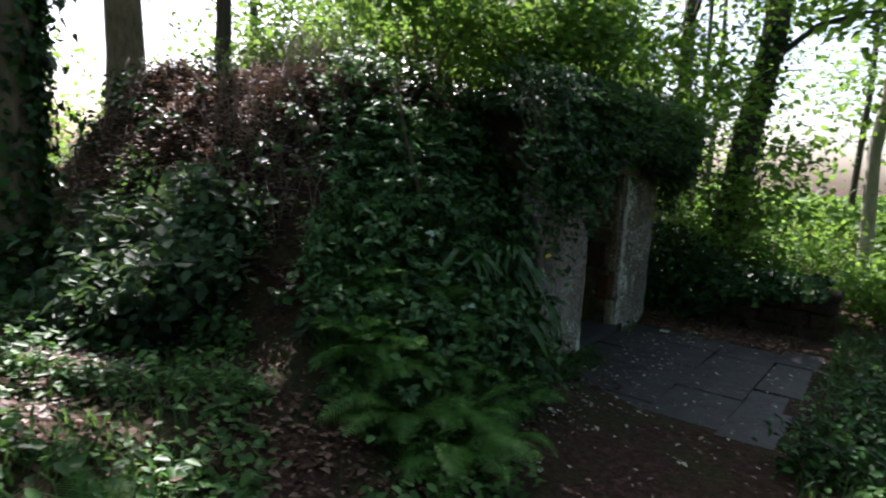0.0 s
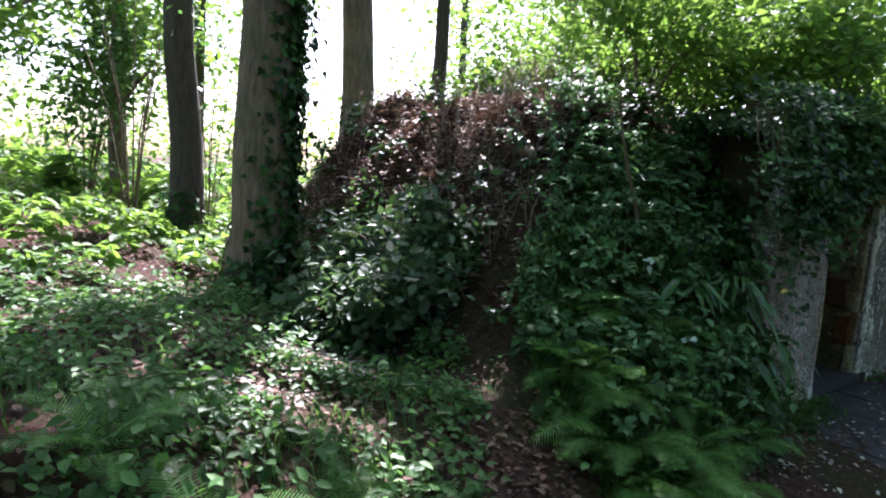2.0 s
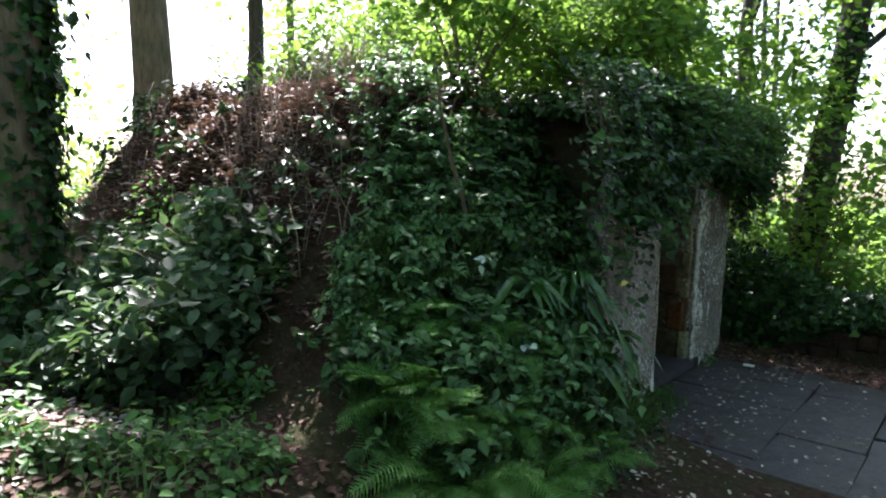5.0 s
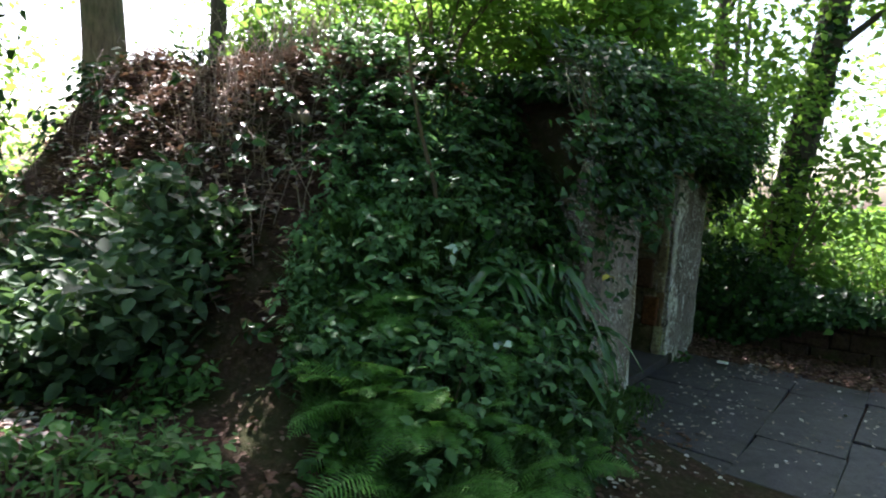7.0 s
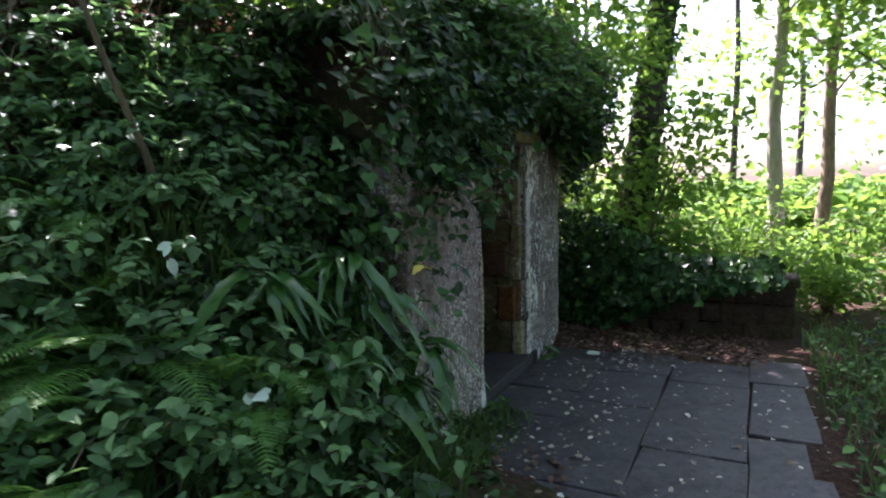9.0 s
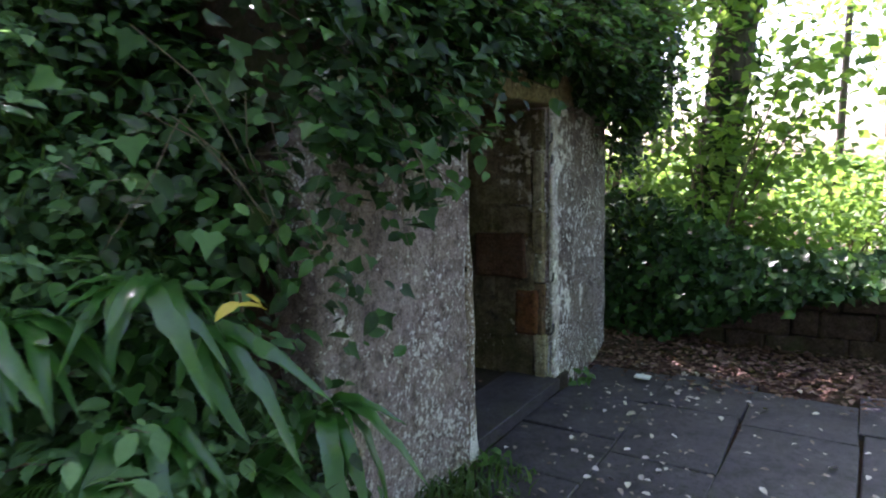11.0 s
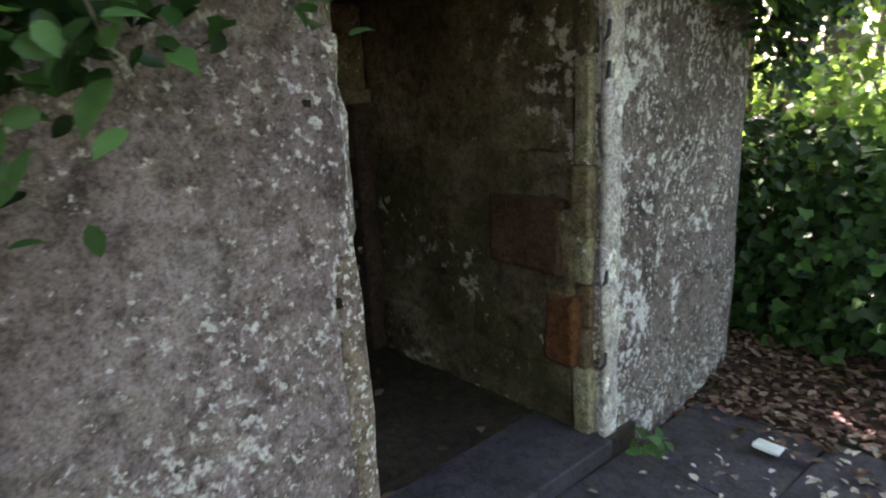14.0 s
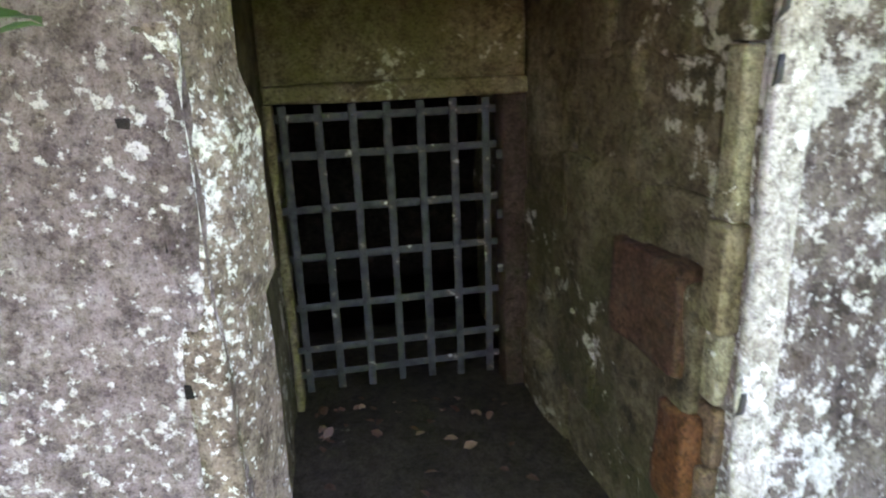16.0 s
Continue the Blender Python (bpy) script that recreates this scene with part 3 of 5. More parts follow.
def chamfer():
    """Splayed jamb of the doorway, chipped along its edge."""
    bm = bmesh.new()
    zs = np.linspace(0.04, 1.93, 34)
    rings = []
    for i, zz in enumerate(zs):
        chip = 0.007 * noise.noise(Vector((0, 0, zz * 9))) + 0.008 * noise.noise(Vector((3, 0, zz * 31)))
        step = 0.022 if 1.24 < zz < 1.62 else 0.0
        rings.append([bm.verts.new(p) for p in ((XF - 0.004 + chip * 0.5, JL - 0.03, zz), (XF - 0.07 + chip, JL + 0.03 + chip + step * 0.6, zz), (XF - 0.19, JL + 0.07 + chip + step, zz),
                                                (XF - 0.42, JL + 0.03 + chip * 0.5, zz), (XF - 0.42, JL - 0.05, zz), (XF - 0.05, JL - 0.05, zz))])
    for a, b in zip(rings, rings[1:]):
        for k in range(6):
            bm.faces.new((a[k], a[(k + 1) % 6], b[(k + 1) % 6], b[k]))
    bm.faces.new(rings[-1])
    bm.faces.new(rings[0][::-1])
    bmesh.ops.recalc_face_normals(bm, faces=bm.faces[:])
    me = bpy.data.meshes.new("splayed_jamb")
    bm.to_mesh(me)
    bm.free()
    me.materials.append(M_JAMB)
    ob = new("splayed_jamb", me)
    ob.parent = wall_left
    tagged(ob, "yellowish splayed jamb with white lichen flakes")


chamfer()
for i, (x0, x1, z0, z1, mt) in enumerate(((-3.33, -2.93, 0.80, 1.12, M_BRICKRED), (-3.02, -2.86, 0.42, 0.73, M_ORANGE))):
    rough_box("stone", (x0, JR - 0.10, z0), (x1, JR + 0.05, z1), mt, 0.06, 0.016, 0.025, 50 + i, pw_right)
rs = random.Random(5)
z = 0.06
while z < 1.88:
    hgt = rs.uniform(0.2, 0.42)
    x = XG + 0.02
    while x < -2.95:
        w = rs.uniform(0.2, 0.62)
        x1 = min(x + w, -2.90)
        if x1 - x > 0.06:
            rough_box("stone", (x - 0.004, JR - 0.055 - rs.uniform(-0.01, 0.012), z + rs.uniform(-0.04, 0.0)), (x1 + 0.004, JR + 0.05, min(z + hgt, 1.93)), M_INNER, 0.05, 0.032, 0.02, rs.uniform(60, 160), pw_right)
        x = x1
    z += hgt
ledge = rough_box("gate_lintel", (XG - 0.1, JL, 1.50), (XG + 0.07, JR - 0.06, 1.575), M_LINTEL, 0.1, 0.008, 0.014, 33, head)
sidepost = rough_box("gate_jamb", (XG - 0.12, JL - 0.004, 0.1), (XG + 0.03, JL + 0.035, 1.50), M_LINTEL, 0.1, 0.012, 0.012, 34, pw_left)
sidepost = rough_box("gate_jamb", (XG - 0.12, 7.13, 0.1), (XG + 0.03, JR - 0.03, 1.50), M_LOWWALL, 0.1, 0.012, 0.012, 35, pw_right)
# fixing holes: near-black blocks on the face give the shade inside
for zc, yc in ((1.56, 6.03), (1.355, 6.055), (1.075, 6.065)):
    s_ = rough_box("socket_shade", (XF - 0.03, yc - 0.013, zc - 0.015), (XF + 0.008, yc + 0.013, zc + 0.015), M_SHADESTONE, 0.1, 0.002, 0.004, zc, wall_left)
    tagged(s_, "small near-black block for the shade in a fixing hole")


def pintle(z):
    e = empty("hinge_pintle", (XF - 0.09, JR + 0.005, z), "rusted iron hinge pintle in the doorway edge", "hinge", "door hinge pintles")
    tube("pin", [(0, -0.01, -0.03), (0.02, -0.012, 0.0), (0.025, -0.012, 0.05)], [0.008, 0.009, 0.007], M_IRON, e, 8)
    tube("arm", [(-0.03, 0.02, -0.02), (0.02, -0.012, 0.0)], [0.009, 0.009], M_IRON, e, 6)
    return e


for zz in (1.72, 1.58, 0.80, 0.45):
    pintle(zz)

# ---------------------------------------------------------------- iron gate
gate = empty("iron_gate", (XG, 6.63, 0.19), "closed rusted flat-bar iron grille gate in the passage", "gate")
rg = random.Random(3)


def bar(name, lo, hi, seed):
    ob = rough_box(name, lo, hi, M_IRON, 0.09, 0.0025, 0.003, seed, gate)
    return ob


for i in range(7):
    yy = -0.43 + i * 0.1425
    bar("upright_bar", (0.002, yy - 0.017, 0.0 + 0.02 * rg.random()), (0.010, yy + 0.017, 1.30), i * 1.9)
for i, zz in enumerate((1.25, 1.095, 0.865, 0.65, 0.42, 0.215, 0.09)):
    bar("cross_bar", (-0.008, -0.475, zz - 0.017), (0.0, 0.475, zz + 0.017), 20 + i * 1.3)
v, f = tube_arrays([(0.008, 0, 0), (0.0145, 0, 0), (0.016, 0, 0)], [0.007, 0.006, 0.003], 7)
RIVET = mesh_from("rivet", v, f, M_IRON, True)
for i in range(7):
    for zz in (1.25, 1.095, 0.865, 0.65, 0.42, 0.215, 0.09):
        rv = new("rivet", RIVET)
        rv.matrix_basis = Matrix.Translation((0, -0.43 + i * 0.1425, zz))
        rv.parent = gate
for zz in (1.05, 0.78, 0.52):
    bar("latch_strap", (-0.004, 0.47, zz - 0.02), (0.012, 0.55, zz + 0.02), zz * 9)

# ---------------------------------------------------------------- low wall beyond the paving
low = tagged(new("wall_low"), "low reddish sandstone boundary wall with ivy", "wall", kind="structure")
rs = random.Random(9)
for c, (z0, z1) in enumerate(((-0.08, 0.14), (0.14, 0.34), (0.34, 0.52))):
    x = -3.3 - 0.2 * rs.random()
    while x < -0.66:
        x1 = min(x + rs.uniform(0.18, 0.7), -0.64)
        if -0.64 - x1 < 0.12:
            x1 = -0.64
        rough_box("stone", (x + 0.006, 9.06 + rs.uniform(0, 0.04), z0 + rs.uniform(-0.02, 0.01)), (x1 - 0.002, 9.42, z1 - rs.uniform(0, 0.01)), M_LOWWALL, 0.1, 0.025, 0.03, rs.uniform(0, 90), low)
        x = x1
for x0, x1 in ((-3.3, -2.5), (-2.5, -1.85), (-1.85, -1.2), (-1.2, -0.6)):
    rough_box("coping_stone", (x0 + 0.005, 9.02, 0.523), (x1 - 0.005, 9.46, 0.62), M_LOWWALL, 0.12, 0.014, 0.03, x0, low)

# ---------------------------------------------------------------- trees
tree(-6.75, 2.13, 0.33, 13, (-0.02, 0.03), 6.0, 3.2, 3800, 0.30, M_BARK, "tall grey-brown trunk with ivy, beside the mound", 2800, 1, 3.6)
tree(-9.9, 2.15, 0.24, 12, (0.0, -0.03), 4.6, 3.0, 3500, 0.26, M_BARK_DARK, "slim dark woodland tree on the leafy bank", 220, 2, 0.9)
tree(-9.3, 4.6, 0.27, 13, (-0.02, 0.01), 6.5, 2.6, 2500, 0.28, M_BARK, "straight brown woodland tree behind the mound", 0, 3)
tree(-10.3, 6.7, 0.17, 11, (0.0, 0.03), 4.8, 2.6, 3500, 0.26, M_BARK_DARK, "thin dark woodland tree behind the mound", 0, 4)
tree(-2.7, 11.0, 0.24, 12, (0.12, 0.05), 3.6, 3.0, 5200, 0.20, M_BARK_DARK, "leaning ivy-clad woodland tree beyond the wall", 1600, 5, 4.5)
tree(-0.72, 14.2, 0.13, 10, (0.0, 0.0), 4.0, 2.2, 3600, 0.18, M_BARK_PALE, "slender pale-barked tree in sunlight", 0, 6)
tree(0.75, 13.0, 0.06, 7.5, (-0.02, 0.0), 2.2, 1.6, 3000, 0.15, M_BARK_DARK, "thin sapling in sunlit wood", 0, 7)
tree(0.3, 17.5, 0.14, 11, (0.01, 0.0), 3.0, 2.6, 4000, 0.2, M_BARK, "woodland tree in bright distance", 0, 8)
tree(-4.6, 15.0, 0.2, 12, (0.0, 0.0), 3.0, 3.2, 5000, 0.22, M_BARK_DARK, "woodland tree behind the mound", 0, 9)
tree(-13.5, -0.6, 0.2, 10, (0.0, 0.0), 2.0, 3.0, 7000, 0.2, M_BARK, "woodland tree on the sunlit bank", 0, 10)
tree(-16.5, 2.2, 0.22, 10, (0.0, 0.0), 2.0, 3.2, 7000, 0.22, M_BARK, "woodland tree in bright distance", 0, 11)
tree(-12.6, 12.6, 0.25, 13, (0.0, 0.0), 2.6, 3.4, 5000, 0.24, M_BARK_DARK, "woodland tree behind the mound", 0, 12)
tree(-8.0, 13.5, 0.22, 13, (0.0, 0.0), 2.6, 3.2, 5000, 0.22, M_BARK_DARK, "leafy woodland tree behind the mound", 0, 13)
# the last three stand out of view, added for the shade of their crowns
tree(3.4, 3.2, 0.25, 12, (-0.03, 0.0), 5.5, 3.8, 6000, 0.34, M_BARK, "unseen tree added to shade the path", 0, 14)
tree(1.2, -4.2, 0.25, 12, (0.0, 0.02), 5.5, 3.6, 4600, 0.34, M_BARK, "unseen tree added for shade behind the viewpoint", 0, 15)
tree(-4.2, -3.6, 0.22, 12, (0.0, 0.0), 5.0, 3.4, 4200, 0.34, M_BARK, "unseen tree added for shade behind the viewpoint", 0, 16)


# ---------------------------------------------------------------- shrubs and saplings on the mound
def shrub(x, y, tall, wide, leaves, size, mat, label, seed, lean=(0.0, 0.0), z=None, shape=OVATE):
    rng = np.random.default_rng(300 + seed)
    z0 = float(height(x, y)) - 0.05 if z is None else z
    e = empty("shrub", (x, y, z0), label, "shrub", "shrubs on the mound")
    paths, tips = [], []
    for k in range(9):
        a = rng.uniform(0, 2 * math.pi)
        d = np.array((math.cos(a), math.sin(a))) * wide * rng.uniform(0.3, 1.0)
        h = tall * rng.uniform(0.6, 1.0)
        pp = [np.array((0.04 * d[0], 0.04 * d[1], 0)), np.array((0.3 * d[0] + lean[0] * 0.4, 0.3 * d[1] + lean[1] * 0.4, 0.5 * h)),
              np.array((0.75 * d[0] + lean[0] * 0.8, 0.75 * d[1] + lean[1] * 0.8, 0.9 * h)), np.array((d[0] + lean[0], d[1] + lean[1], 0.97 * h))]
        paths.append((pp, [0.016, 0.012, 0.007, 0.003]))
        for s in np.linspace(0.35, 1, 9):
            i = min(int(s * 3), 2)
            b = pp[i] + (pp[i + 1] - pp[i]) * (s * 3 - i)
            tips.append(b + rng.normal(size=3) * wide * 0.16)
    joined_tubes("stems", paths, M_TWIG, e)
    tips = np.array(tips)
    c = tips[rng.integers(0, len(tips), leaves)] + rng.normal(size=(leaves, 3)) * np.array((0.2, 0.2, 0.12)) * (0.4 + wide * 0.6)
    c = c[~in_gap(c + np.array((x, y, z0)), size)]
    nn = rng.normal(size=c.shape) * 0.6 + (0.15, -0.15, 1)
    f = new("foliage", leaf_mesh("foliage", c, nn, size * rng.uniform(0.55, 1.25, len(c)), mat, shape, rng))
    f.parent = e
    return e


S1 = "leafy green sapling growing on the mound"
for i, (x, y, tall, wide, n) in enumerate(((-4.3, 5.2, 1.5, 0.9, 2600), (-3.5, 6.1, 1.3, 0.9, 2800), (-3.4, 7.4, 1.5, 0.9, 2800), (-4.6, 6.6, 1.9, 1.1, 2600),
                                           (-5.9, 6.0, 1.6, 1.1, 2400), (-7.6, 7.4, 1.7, 1.3, 2200), (-5.6, 8.2, 2.2, 1.4, 2600), (-3.3, 8.6, 1.5, 1.0, 2600), (-6.4, 5.2, 0.8, 0.7, 1200))):
    shrub(x, y, tall, wide, n, 0.10, M_LEAF_TREE, S1, i, (0.25, -0.2))
for i, (x, y, tall, wide, n) in enumerate(((-4.9, 8.9, 4.2, 1.9, 5600), (-3.4, 9.9, 3.8, 1.5, 4200), (-7.0, 9.2, 4.0, 2.0, 5400), (-9.0, 9.2, 3.4, 1.7, 3600), (-9.6, 7.6, 2.4, 1.2, 2000), (-6.0, 7.2, 1.8, 1.2, 2800), (-2.4, 10.3, 2.6, 1.1, 1600))):
    shrub(x, y, tall, wide, n, 0.13, M_LEAF_TREE, "tall bright leafy sapling behind the mound", 60 + i, (0.2, -0.2), None, DIAMOND)
for i, (x, y, tall, wide, n) in enumerate(((-11.44, 1.68, 4.2, 1.7, 3600), (-12.64, 3.21, 4.2, 1.7, 3600), (-15.01, 1.36, 4.2, 1.7, 3600))):
    shrub(x, y, tall, wide, n, 0.15, M_LEAF_HERB, "tall dark green evergreen on the far bank", 80 + i, (0.0, 0.0), None, DIAMOND)
# bramble beside the trail
for i, (x, y, tall, wide, n) in enumerate(((-4.55, 2.65, 0.65, 0.55, 1500), (-4.9, 2.9, 0.7, 0.6, 1500), (-4.75, 3.15, 0.5, 0.45, 1000), (-5.4, 2.7, 0.55, 0.6, 1200), (-4.75, 2.35, 0.45, 0.5, 900))):
    tagged(shrub(x, y, tall, wide, n, 0.115, M_BRAMBLE, "dense dull green bramble bush beside the trail", 20 + i), group="bramble bushes")
# sunlit undergrowth in the wood
for i, (x, y, tall, wide, n) in enumerate(((0.11, 5.44, 0.3, 0.26, 600), (-0.10, 6.39, 0.3, 0.26, 600), (-0.28, 4.68, 0.3, 0.26, 600), (-0.2, 10.6, 0.9, 0.8, 1500), (0.6, 9.6, 0.7, 0.7, 1300), (-1.6, 10.4, 0.9, 0.8, 1500), (-2.8, 9.9, 1.3, 0.8, 1700), (0.9, 11.8, 1.4, 0.9, 1500),
                                           (-1.2, 12.2, 1.5, 1.0, 1600), (0.35, 8.0, 0.4, 0.4, 700), (0.25, 6.6, 0.35, 0.35, 600), (-3.9, 11.5, 2.0, 1.2, 1600))):
    tagged(shrub(x, y, tall, wide, n, 0.10 if y > 9 else 0.07, M_LEAF_TREE if y > 9 else M_LEAF_IVY, "green undergrowth shrub beyond the paving", 40 + i), group="undergrowth shrubs")


# ---------------------------------------------------------------- ivy and low plants
def slope_normals(x, y):
    d = 0.12
    zx = (height(x + d, y) - height(x - d, y)) / (2 * d)
    zy = (height(x, y + d) - height(x, y - d)) / (2 * d)
    n = np.stack((-zx, -zy, np.ones_like(zx)), 1)
    n = n / np.linalg.norm(n, axis=1, keepdims=True)
    return n


TRAIL = ((-1.2, 0.6), (-1.75, 1.75), (-2.5, 2.3), (-3.3, 2.6), (-3.85, 2.95), (-4.2, 3.45))


def trail_distance(x, y):
    best = np.full(len(x), 9.0)
    for (ax, ay), (bx, by) in zip(TRAIL, TRAIL[1:]):
        t = np.clip(((x - ax) * (bx - ax) + (y - ay) * (by - ay)) / ((bx - ax) ** 2 + (by - ay) ** 2), 0, 1)
        best = np.minimum(best, np.hypot(x - ax - t * (bx - ax), y - ay - t * (by - ay)))
    return best


def walk_x(y):
    return np.interp(y, (-1, 0, 1, 2.2, 3.8, 5, 9), (0.0, 0.0, -0.75, -1.0, -1.1, -1.3, -1.4))


# sun patches: kept clear of herbs and strewn with paler leaves
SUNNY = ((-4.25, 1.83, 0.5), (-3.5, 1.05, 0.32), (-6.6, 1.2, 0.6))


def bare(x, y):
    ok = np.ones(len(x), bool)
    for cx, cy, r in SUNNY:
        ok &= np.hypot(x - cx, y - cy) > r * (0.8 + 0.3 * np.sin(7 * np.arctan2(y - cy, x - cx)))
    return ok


def clumps(name, label, x, y, mat, shape, size, lift, rng):
    """Leaves in rounded tufts that stand out from the ground, with dark gaps between them."""
    tufts = max(1, len(x) // 22)
    tx, ty = x[:tufts], y[:tufts]
    n0 = slope_normals(tx, ty)
    mid = np.stack((tx, ty, height(tx, ty)), 1) + n0 * (lift * rng.uniform(0.2, 1.5, tufts))[:, None]
    rad = rng.uniform(0.45, 1.0, tufts) * (0.06 + 1.1 * size[1])
    k = rng.integers(0, tufts, len(x))
    d = rng.normal(size=(len(x), 3))
    d /= np.linalg.norm(d, axis=1, keepdims=True)
    d[:, 2] = np.abs(d[:, 2]) * 0.9 - 0.2
    p = mid[k] + d * (rad[k] * rng.uniform(0.5, 1.15, len(x)))[:, None]
    nn = d * 0.7 + n0[k] * 0.5 + np.array((0, 0, 0.5)) + rng.normal(size=p.shape) * 0.35
    p[:, 2] = np.maximum(p[:, 2], height(p[:, 0], p[:, 1]) + 0.01)
    ob = new(name, leaf_mesh(name, p, nn, rng.uniform(size[0], size[1], len(x)), mat, shape, rng))
    return tagged(ob, label, "plants", kind="stuff")


def cover(name, label, count, box, mat, shape, size, lift, accept, seed, up=1.0, spread=0.5):
    """Low leaves over a stretch of ground."""
    rng = np.random.default_rng(500 + seed)
    x = rng.uniform(box[0], box[1], count)
    y = rng.uniform(box[2], box[3], count)
    k = accept(x, y) > rng.uniform(0, 1, count)
    x, y = x[k], y[k]
    if lift > 0.1:
        return clumps(name, label, x, y, mat, shape, size, lift, rng)
    n = slope_normals(x, y)
    off = np.minimum(rng.exponential(lift, len(x)), lift * 3)
    p = np.stack((x, y, height(x, y)), 1) + n * off[:, None] + (0, 0, 0.015)
    nn = n * 0.7 + np.array((0, 0, up)) + rng.normal(size=n.shape) * spread
    ob = new(name, leaf_mesh(name, p, nn, rng.uniform(size[0], size[1], len(x)), mat, shape, rng))
    return tagged(ob, label, "plants", kind="stuff")


def patchy(x, y, f, s, lo=0.2):
    return np.clip(0.5 + 0.9 * wob(x, y, f, s) + lo, 0, 1)


def on_mound(x, y):
    r = (np.abs((x + 6.2) / 4.1) ** 4 + np.abs((y - 6.7) / 4.2) ** 4) ** 0.25
    return r < 1.1


def litter_slope(x, y):
    """The leaf-strewn south slope of the mound, where little grows."""
    edge = 0.18 * wob(x, y, 4.0, 6.0)
    return (x > -7.6) & (x < -4.1 + edge) & (y > 3.15 + edge) & (y < 4.45 + edge)


NOT_FACE = lambda x, y: ~((x > FACE) & (y > 4.95))
cover("ivy_ground_cover", "dark glossy ivy covering the mound", 7500, (-4.9, -2.1, 2.9, 5.4), M_LEAF_IVY, IVY, (0.025, 0.07), 0.13,
      lambda x, y: on_mound(x, y) * (trail_distance(x, y) > 0.12 + 0.16 * patchy(x, y, 7.0, 2, 0.0)) * NOT_FACE(x, y) * (1 - 0.5 * sm(4.1, 4.5, y)) * ~((x > -3.05 + 0.15 * np.sin(6 * y)) & (y < 3.5 + 0.15 * np.sin(7 * x))) * (1 - 0.93 * litter_slope(x, y)) * (1 - 0.6 * (x > -3.9) * (x < -2.7) * (y < 4.2)) * patchy(x, y, 3.0, 1, 0.45), 1, 0.4, 0.8)
cover("bramble_cover", "dark bramble leaves on the mound", 7500, (-4.9, -2.1, 2.9, 5.4), M_LEAF_IVY, OVATE, (0.035, 0.095), 0.16,
      lambda x, y: on_mound(x, y) * (trail_distance(x, y) > 0.12 + 0.16 * patchy(x, y, 7.0, 2, 0.0)) * NOT_FACE(x, y) * (1 - 0.5 * sm(4.1, 4.5, y)) * ~((x > -3.05 + 0.15 * np.sin(6 * y)) & (y < 3.5 + 0.15 * np.sin(7 * x))) * (1 - 0.93 * litter_slope(x, y)) * (1 - 0.6 * (x > -3.9) * (x < -2.7) * (y < 4.2)) * patchy(x, y, 4.0, 8, 0.2), 11, 0.4, 0.8)
cover("ivy_mound_shoulder", "dark ivy hanging down the shoulder of the mound", 6000, (-3.7, -2.6, 4.3, 5.6), M_LEAF_IVY, BLADE, (0.04, 0.085), 0.16,
      lambda x, y: on_mound(x, y) * NOT_FACE(x, y), 31, 0.4, 0.8)
cover("nettle_cover", "fresh green nettles among the ivy", 24000, (-3.9, -2.15, 2.8, 4.5), M_NETTLE, BLADE, (0.022, 0.06), 0.13,
      lambda x, y: on_mound(x, y) * (trail_distance(x, y) > 0.3) * ~((x > -3.05 + 0.15 * np.sin(6 * y)) & (y < 3.5 + 0.15 * np.sin(7 * x))) * patchy(x, y, 2.8, 12, 0.2) * sm(-2.2, -2.9, x), 12, 0.6, 0.7)
cover("ivy_mound_top", "dark ivy over the crest of the mound", 24000, (-10.2, -2.8, 2.6, 9.5), M_LEAF_IVY, OVATE, (0.05, 0.13), 0.14,
      lambda x, y: on_mound(x, y) * (x < face_x(y)) * (trail_distance(x, y) > 0.3) * (1 - 0.93 * litter_slope(x, y)) * patchy(x, y, 2.2, 3, 0.05), 2, 0.6, 0.7)
cover("herb_cover", "mixed green herbs on the woodland bank", 36000, (-6.6, -1.2, -0.8, 3.4), M_LEAF_HERB, OVATE, (0.035, 0.085), 0.07,
      lambda x, y: (trail_distance(x, y) > 0.1 + 0.28 * patchy(x, y, 6.0, 3, 0.1)) * (x < walk_x(y) - 0.55) * bare(x, y) * patchy(x, y, 3.3, 5, -0.05), 3, 1.0, 0.6)
cover("far_herbs", "sunlit green undergrowth on the far bank", 16000, (-16, -6.2, -5, 6), M_LEAF_TREE, OVATE, (0.08, 0.2), 0.16,
      lambda x, y: patchy(x, y, 1.2, 7, 0.1) * ~on_mound(x, y), 4, 1.0, 0.6)
cover("verge_herbs", "green herbs along the paving edge", 9000, (-0.55, 3.0, 0.5, 9.0), M_LEAF_HERB, OVATE, (0.04, 0.09), 0.09,
      lambda x, y: (x > walk_x(y) + 0.75) * patchy(x, y, 2.5, 9, 0.3), 5, 1.0, 0.6)
cover("far_undergrowth", "sunlit undergrowth between the distant trees", 15000, (-6, 9, 9.5, 22), M_LEAF_TREE, OVATE, (0.09, 0.2), 0.2,
      lambda x, y: patchy(x, y, 1.1, 4, 0.25), 6, 1.0, 0.6)


cover("distant_undergrowth", "bright green undergrowth far off in the wood", 16000, (-14, 14, 19, 48), M_LEAF_TREE, OVATE, (0.25, 0.55), 0.7, lambda x, y: 1.0 + 0 * x, 21, 1.0, 0.6)
cover("distant_bank", "bright green undergrowth far off on the bank", 12000, (-48, -15, -16, 20), M_LEAF_TREE, OVATE, (0.25, 0.55), 0.6, lambda x, y: 1.0 + 0 * x, 22, 1.0, 0.6)


